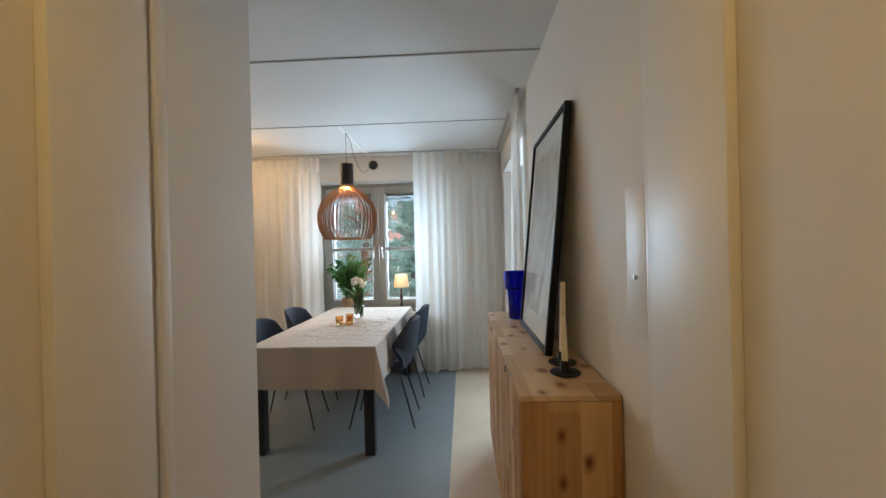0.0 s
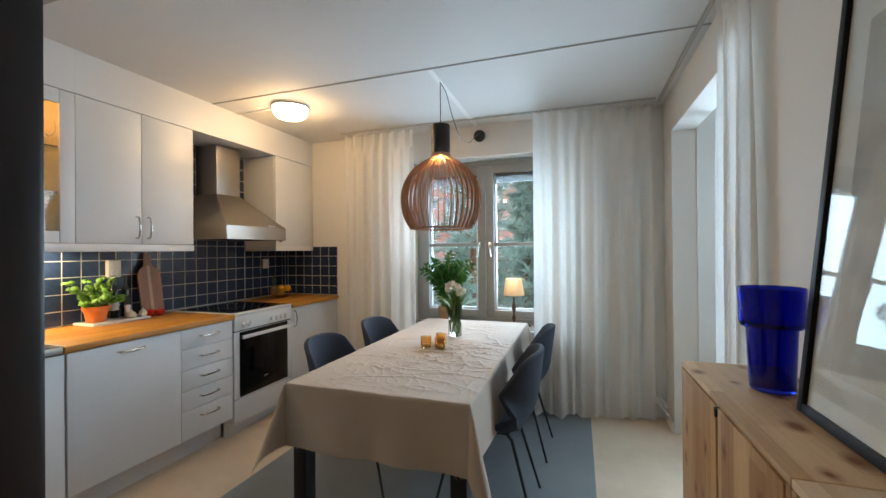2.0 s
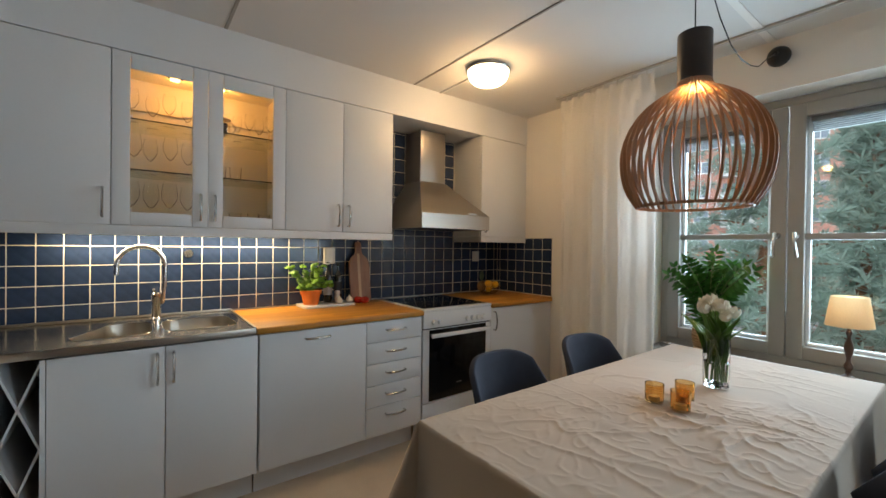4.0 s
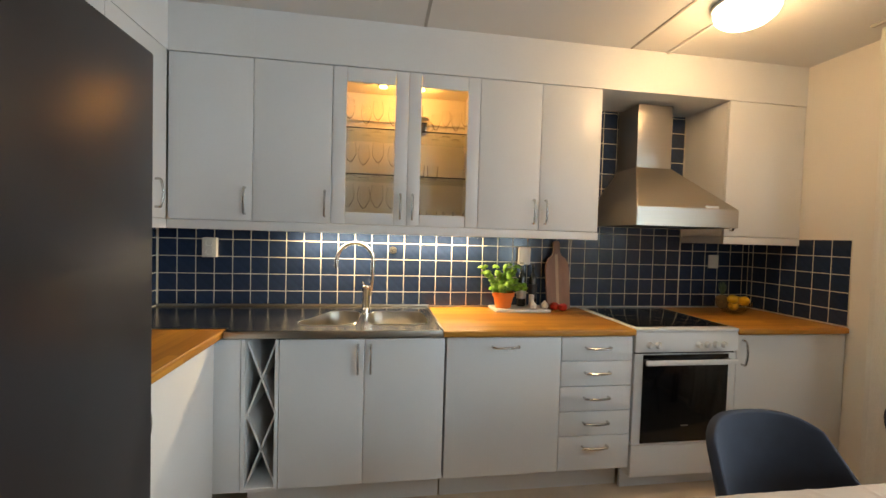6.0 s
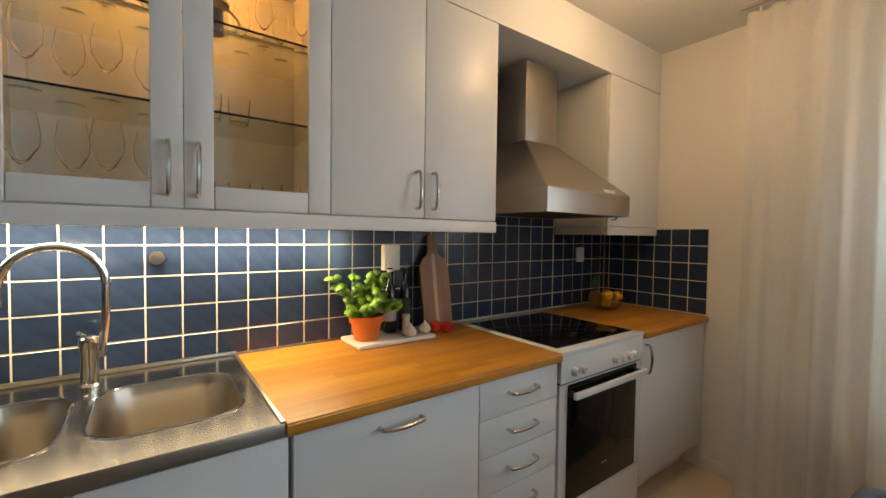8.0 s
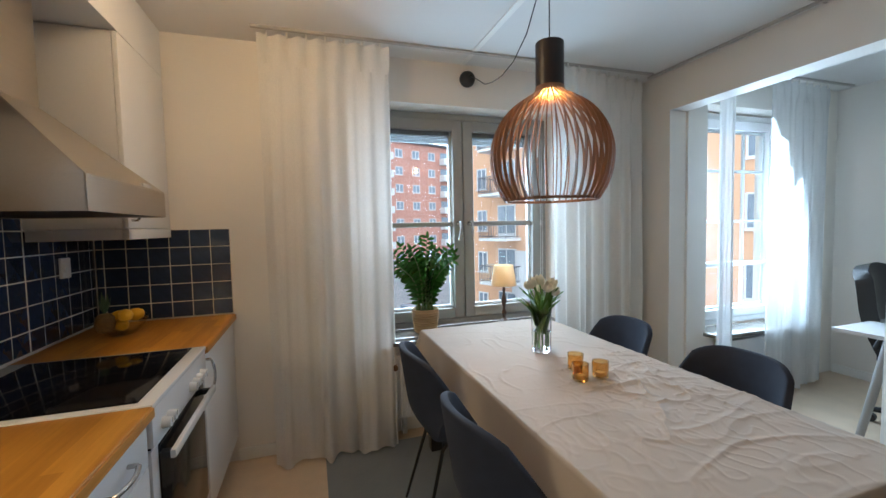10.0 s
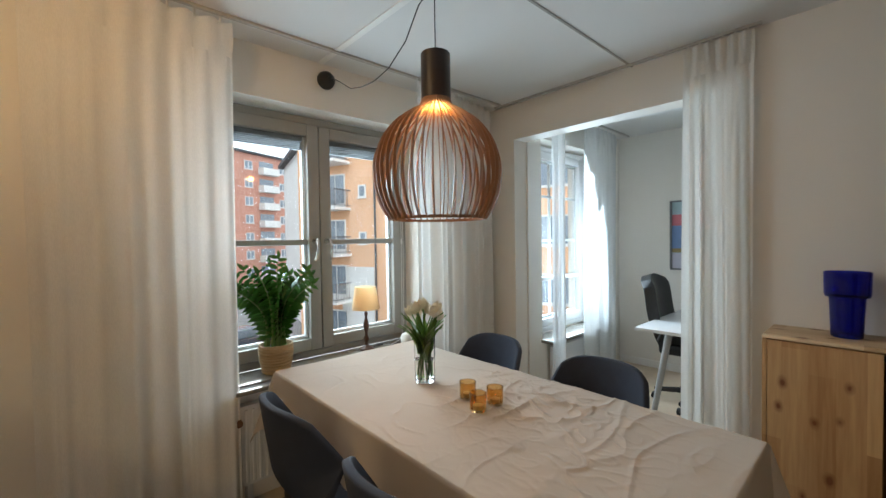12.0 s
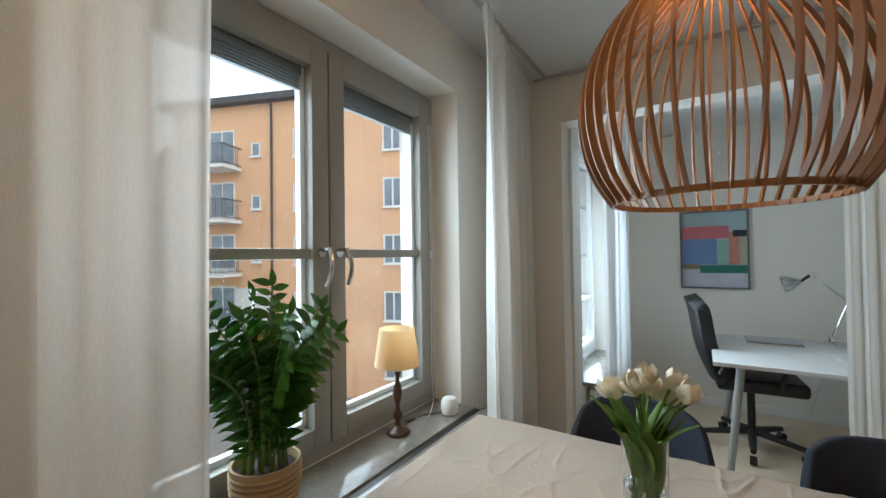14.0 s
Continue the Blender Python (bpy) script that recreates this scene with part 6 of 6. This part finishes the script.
def patch(name, y0, y1, z0, z1, colour, depth):
    m = paint("ink_" + name, colour, 0.75, var=0.08, scale=12, bump=0.1)
    u = lambda f: YA + (YB - YA) * f
    part("colour_field", box(B(), 3.300 - depth, 3.3005, min(u(y0), u(y1)), max(u(y0), u(y1)), ZA + (ZB - ZA) * z0, ZA + (ZB - ZA) * z1), m, art)


bm = B()
for q in ((YB, YB + 0.016, ZA, ZB), (YA - 0.016, YA, ZA, ZB), (YB + 0.016, YA - 0.016, ZA, ZA + 0.016), (YB + 0.016, YA - 0.016, ZB - 0.016, ZB)):
    box(bm, 3.278, 3.309, q[0], q[1], q[2], q[3], 0.002)
part("frame", bm, paint("grey_frame", (0.16, 0.16, 0.165), 0.4, var=0.05), art)
part("backing", box(B(), 3.3007, 3.309, YB + 0.01, YA - 0.01, ZA + 0.01, ZB - 0.01), paint("ink_ground", (0.36, 0.47, 0.50), 0.75, var=0.1), art)
patch("pale", 0.03, 0.97, 0.02, 0.24, (0.50, 0.48, 0.55), 0.001)
patch("green", 0.30, 0.97, 0.20, 0.30, (0.02, 0.16, 0.12), 0.0016)
patch("ochre", 0.03, 0.30, 0.25, 0.31, (0.28, 0.22, 0.10), 0.0018)
patch("blue", 0.03, 0.55, 0.31, 0.64, (0.16, 0.25, 0.45), 0.0012)
patch("coral", 0.03, 0.72, 0.64, 0.80, (0.56, 0.16, 0.18), 0.0012)
patch("sage", 0.55, 0.72, 0.31, 0.62, (0.25, 0.42, 0.36), 0.0014)
patch("rust", 0.72, 0.86, 0.31, 0.72, (0.55, 0.22, 0.16), 0.002)
patch("sand", 0.86, 0.97, 0.31, 0.66, (0.45, 0.40, 0.33), 0.0015)
patch("black", 0.78, 0.97, 0.66, 0.74, (0.03, 0.03, 0.035), 0.0024)
sp = thing("ceiling_sensor", "tiny white fitting high on the study wall", "fitting", (3.30, 4.42, 2.27))
part("plug", cyl(B(), (3.309, 4.43, 2.28), (3.285, 4.43, 2.28), 0.016, 0.012, 14), WHITEPLASTIC, sp)
rad2 = thing("radiator", "white panel radiator below the study window", "radiator", (2.3, 5.2, 0.1))
part("panel", box(B(), 1.85, 2.7, 5.195, 5.245, 0.10, 0.44, 0.006), ENAMEL, rad2)
for x in (1.95, 2.6):
    part("bracket", box(B(), x, x + 0.03, 5.245, 5.27, 0.0, 0.4, 0.002), ENAMEL, rad2)

# ---- outdoors ----
GZ = -5.6
SNOW = paint("pale_asphalt", (0.20, 0.20, 0.20), 0.9, var=0.25, scale=0.3, grain=6)
setting("ground", box(B(), -260, 260, 6.3, 420, GZ - 0.5, GZ), SNOW, "pale wet courtyard asphalt", "ground")
ORANGE = paint("orange_render", (0.70, 0.405, 0.235), 0.9, var=0.06, scale=0.5, bump=0.2, grain=20)
BRICK = paint("red_brick", (0.48, 0.24, 0.18), 0.9, var=0.12, scale=1.0, bump=0.2, grain=14)
PALEWALL = paint("white_render", (0.62, 0.62, 0.60), 0.9, var=0.06, scale=0.6)
FARGLASS = paint("far_window_glass", (0.19, 0.23, 0.27), 0.08, var=0.3, scale=1.5)
FARWHITE = paint("far_white_paint", (0.72, 0.72, 0.70), 0.6, var=0.05)
ROOF = paint("dark_roof", (0.06, 0.06, 0.065), 0.7, var=0.15, scale=1)
RAILM = paint("balcony_rail", (0.10, 0.10, 0.11), 0.5, var=0.1)


def house(name, label, origin, run, length, depth, top, material):
    """A block whose front runs from origin along run; returns the thing and a placer on its front."""
    r = Vector((run[0], run[1], 0)).normalized()
    back = Vector((-r.y, r.x, 0))
    if back.y < 0:
        back = -back
    h = thing(name, label, "building", (origin[0], origin[1], GZ))
    m = Matrix((r, back, Vector((0, 0, 1)))).transposed().to_4x4()
    m.translation = Vector((origin[0], origin[1], 0))

    def put(bm):
        bmesh.ops.transform(bm, matrix=m, verts=bm.verts)
        return bm

    part("wall", put(box(B(), 0, length, 0, depth, GZ, top)), material, h)
    part("roof", put(box(B(), -0.5, length + 0.5, -0.5, depth + 0.5, top, top + 0.35)), ROOF, h)
    return h, put


def house_window(h, put, s, z, w, hh, leaves=2):
    """Framed window at s along the front, its middle at height z."""
    bm = B()
    f = 0.07
    for q in ((s - w / 2, s - w / 2 + f, z - hh / 2, z + hh / 2), (s + w / 2 - f, s + w / 2, z - hh / 2, z + hh / 2), (s - w / 2, s + w / 2, z - hh / 2, z - hh / 2 + f), (s - w / 2, s + w / 2, z + hh / 2 - f, z + hh / 2)):
        box(bm, q[0], q[1], -0.06, 0.05, q[2], q[3])
    for k in range(1, leaves):
        x = s - w / 2 + w * k / leaves
        box(bm, x - 0.04, x + 0.04, -0.05, 0.05, z - hh / 2, z + hh / 2)
    win = part("window", put(bm), FARWHITE, h)
    part("pane", put(box(B(), s - w / 2 + 0.03, s + w / 2 - 0.03, -0.015, 0.01, z - hh / 2 + 0.03, z + hh / 2 - 0.03)), FARGLASS, win)
    part("sill", put(box(B(), s - w / 2 - 0.06, s + w / 2 + 0.06, -0.14, 0.0, z - hh / 2 - 0.06, z - hh / 2)), FARWHITE, win)


def balcony(h, put, s, z, w, d):
    slab = part("balcony", put(box(B(), s - w / 2, s + w / 2, -d, 0, z - 0.16, z)), FARWHITE, h)
    bm = B()
    for q in ((s - w / 2, s + w / 2, -d, -d + 0.04), (s - w / 2, s - w / 2 + 0.04, -d, 0), (s + w / 2 - 0.04, s + w / 2, -d, 0)):
        box(bm, q[0], q[1], q[2], q[3], z + 1.0, z + 1.06)
        box(bm, q[0], q[1], q[2], q[3], z + 0.1, z + 0.14)
    n = int(w / 0.14)
    for k in range(n + 1):
        x = s - w / 2 + w * k / n
        box(bm, x - 0.012, x + 0.012, -d + 0.005, -d + 0.03, z, z + 1.0)
    for k in range(int(d / 0.14)):
        for x in (s - w / 2 + 0.02, s + w / 2 - 0.02):
            box(bm, x - 0.012, x + 0.012, -d + 0.14 * k, -d + 0.14 * k + 0.024, z, z + 1.0)
    part("railing", put(bm), RAILM, slab)
    part("balcony_door", put(box(B(), s - 0.75, s + 0.75, -0.05, 0.03, z, z + 2.1)), FARWHITE, slab)
    for a in (-0.68, 0.05):
        part("door_pane", put(box(B(), s + a, s + a + 0.63, -0.08, -0.04, z + 0.3, z + 2.02)), FARGLASS, slab)


# orange block to the right of the view; its front runs towards the house
RUN = (0.352, -0.936)
S0 = 6.2
ob_, put_ = house("apartment_building", "orange rendered apartment block with balconies and white windows", (11.9 - RUN[0] * S0, 23.5 - RUN[1] * S0), RUN, 27.0, 12.0, 9.6, ORANGE)
part("drainpipe", put_(cyl(B(), (S0, -0.08, GZ), (S0, -0.08, 9.5), 0.06, None, 8)), ROOF, ob_)
ZS = (7.35, 4.55, 1.75, -1.05, -3.85)
for z in ZS:
    for s in (S0 + 2.0, S0 + 6.9, S0 + 10.4, S0 + 14.0, S0 + 18.0):
        house_window(ob_, put_, s, z, 1.5, 1.45, 2 if s < S0 + 5 else 3)
    house_window(ob_, put_, S0 - 0.95, z - 0.2, 0.55, 0.75, 1)
    balcony(ob_, put_, S0 - 3.0, z - 1.15, 2.3, 1.4)
    house_window(ob_, put_, 1.0, z, 0.9, 1.4, 2)
part("base_wall", put_(box(B(), S0 - 2.6, S0 - 0.15, -0.05, 0.0, GZ, -0.2)), PALEWALL, ob_)
# white block with balconies at its end
wb, put_ = house("apartment_building", "white apartment block with stacked balconies", (12.7, 36.0), (1, -0.25), 5.0, 10.0, 9.0, PALEWALL)
for z in ZS:
    balcony(wb, put_, 2.2, z - 1.15, 3.8, 1.6)
# red brick block far behind
rb, put_ = house("apartment_building", "long red brick apartment block with white windows", (-24, 53), (1, 0.42), 60.0, 14.0, 15.4, BRICK)
for k in range(17):
    for j in range(7):
        z = 13.6 - 2.85 * j
        s = 2.2 + 3.45 * k
        if k % 4 == 2:
            part("balcony", put_(box(B(), s - 1.6, s + 1.6, -1.3, 0, z - 1.3, z - 0.2)), PALEWALL, rb)
            part("pane", put_(box(B(), s - 1.4, s + 1.4, -0.06, 0, z - 0.2, z + 0.9)), FARGLASS, rb)
        else:
            house_window(rb, put_, s, z, 1.5, 1.35, 2)
part("upper_storey", put_(box(B(), 4, 18, 2, 12, 15.7, 18.2)), PALEWALL, rb)
for s in (6, 27, 38):
    part("chimney", put_(box(B(), s, s + 1.2, 4, 5.2, 15.7, 17.4)), ROOF, rb)

# pines
NEEDLE = cloth_sheer("pine_needles", (0.28, 0.37, 0.31), 0.0, 0.45)
BARK = paint("pine_bark", (0.20, 0.10, 0.055), 0.95, var=0.3, scale=2, bump=0.5, grain=20)


def pine(x, y, top, spread, seed):
    t = thing("pine_tree", "tall pine tree with loose blue-green needle clumps", "tree", (x, y, GZ), "pines in the courtyard")
    rnd = random.Random(seed)
    h = top - GZ
    part("trunk", tube(B(), [(x + 0.15 * math.sin(k), y, GZ + h * k / 10) for k in range(11)], [0.28 - 0.024 * k for k in range(11)], 10), BARK, t)
    verts, faces = [], []
    lb = B()
    for k in range(48):
        f = 0.22 + 0.78 * (k / 48)
        z = GZ + h * f
        reach = spread * (1.12 - 0.85 * f) * rnd.uniform(0.6, 1.1)
        a = k * 2.4 + rnd.uniform(-0.3, 0.3)
        tip = Vector((x + reach * math.cos(a), y + reach * math.sin(a), z + reach * 0.16))
        tube(lb, arc((x, y, z - 0.3), tip, (0, 0, 0.1 * reach), 4), [0.06, 0.05, 0.04, 0.03, 0.015], 5)
        for c in range(12):
            g = 0.2 + 0.8 * (c + rnd.random()) / 12
            mid = Vector((x, y, z - 0.3)).lerp(tip, g) + Vector((rnd.gauss(0, 0.28), rnd.gauss(0, 0.28), rnd.gauss(0.08, 0.14)))
            for q in range(26):
                d = Vector((rnd.gauss(0, 1), rnd.gauss(0, 1), rnd.gauss(0.35, 0.6))).normalized()
                ln, w = rnd.uniform(0.20, 0.42), rnd.uniform(0.020, 0.042)
                sd = d.orthogonal().normalized() * w
                p = mid + d * rnd.uniform(0, 0.16)
                n0 = len(verts)
                verts += [p - sd, p + sd, p + d * ln]
                faces.append((n0, n0 + 1, n0 + 2))
    part("limbs", lb, BARK, t)
    me = bpy.data.meshes.new("crown")
    me.from_pydata([v - Vector((x, y, GZ)) for v in verts], [], faces)
    me.materials.append(NEEDLE)
    o = new("crown", me)
    o.parent = t
    return t


pine(-3.2, 18.0, 6.6, 3.0, 1)
pine(-6.4, 16.5, 7.0, 3.2, 6)
pine(-8.6, 23.5, 8.2, 3.6, 2)
pine(-1.6, 26.0, 5.4, 3.0, 3)
pine(-12.5, 20.0, 7.4, 3.4, 5)
pine(-1.4, 21.0, 5.6, 2.6, 8)


def car(x, y, turn, colour, label):
    c = thing("car", label, "car", (0, 0, 0), "parked cars")
    bm = box(B(), -2.1, 2.1, -0.85, 0.85, 0.28, 0.82, 0.14, 3)
    part("body", bm, paint("car_paint", colour, 0.25, var=0.03, coat=0.5), c)
    bm = box(B(), -1.2, 1.3, -0.72, 0.72, 0.80, 1.42, 0.22, 3)
    part("cabin", bm, FARGLASS, c)
    for wx in (-1.3, 1.3):
        for wy in (-0.86, 0.86):
            part("wheel", cyl(B(), (wx, wy - 0.1, 0.31), (wx, wy + 0.1, 0.31), 0.31, None, 18), BLACKPLASTIC, c)
    c.matrix_basis = pose(x, y, GZ, 0, 0, turn)


car(1.5, 30.5, 10, (0.5, 0.5, 0.5), "silver car parked in the courtyard")
car(6.2, 31.5, 12, (0.06, 0.07, 0.09), "dark car parked in the courtyard")
car(-2.6, 33.0, 8, (0.6, 0.6, 0.6), "white car parked in the courtyard")

# ---- wall tiles, one by one ----
PITCH, GAP = 0.1032, 0.0043


def tile_mesh(w, h):
    """A tile that lies in the y-z plane, its face to +x."""
    bm = box(B(), 0.0, 0.007, -w / 2, w / 2, -h / 2, h / 2)
    bmesh.ops.bevel(bm, geom=[e for e in bm.edges if all(v.co.x > 0.006 for v in e.verts)], offset=0.0015, segments=1, affect="EDGES")
    me = bpy.data.meshes.new("tile")
    bm.to_mesh(me)
    bm.free()
    me.materials.append(TILE)
    return me


TILES = {}


def tile_field(name, label, origin, turn, spans, start):
    """Tiles laid from the worktop up; spans are (from, to, bottom, top) along the wall."""
    f = thing(name, label, "tiles", origin, kind="structure")
    base = Matrix.Rotation(turn, 4, "Z")
    f.matrix_basis = Matrix.Translation(origin) @ base
    for s0, s1, z0, z1 in spans:
        bm = box(B(), -0.004, 0.0058, s0, s1, z0 - origin[2], z1 - origin[2])
        me = bpy.data.meshes.new("grout")
        bm.to_mesh(me)
        bm.free()
        me.materials.append(GROUT)
        g = new("grout", me)
        g.parent = f
        k0 = math.floor((s0 - start) / PITCH)
        s = start + k0 * PITCH
        while s < s1 - 0.004:
            a, b = max(s, s0), min(s + PITCH, s1)
            z = 0.8915
            while z < z1 - 0.004:
                c, d = max(z, z0), min(z + PITCH, z1)
                if b - a > 0.012 and d - c > 0.012:
                    key = (round(b - a - GAP, 3), round(d - c - GAP, 3))
                    if key not in TILES:
                        TILES[key] = tile_mesh(*key)
                    o = new("tile", TILES[key])
                    o.parent = f
                    o.location = (0, (a + b) / 2, (c + d) / 2 - origin[2])
                z += PITCH
            s += PITCH
    return f


tile_field("splashback_west", "dark blue glazed square tiles with pale joints", (WX - 0.004, 0, 0.905), 0, [(SY, 4.176, 0.905, 1.408), (4.176, 5.022, 0.905, 2.25), (5.022, NY, 0.905, 1.408)], 3.2625)
tile_field("splashback_north", "dark blue glazed square tiles beside the worktop", (WX, NY, 0.905), radians(-90), [(0.008, 0.665, 0.905, 1.405)], 0.665 - 7 * PITCH)
tile_field("splashback_south", "dark blue glazed square tiles in the corner by the fridge", (WX, SY, 0.905), radians(90), [(-1.30, -0.008, 0.905, 1.408)], -0.008)
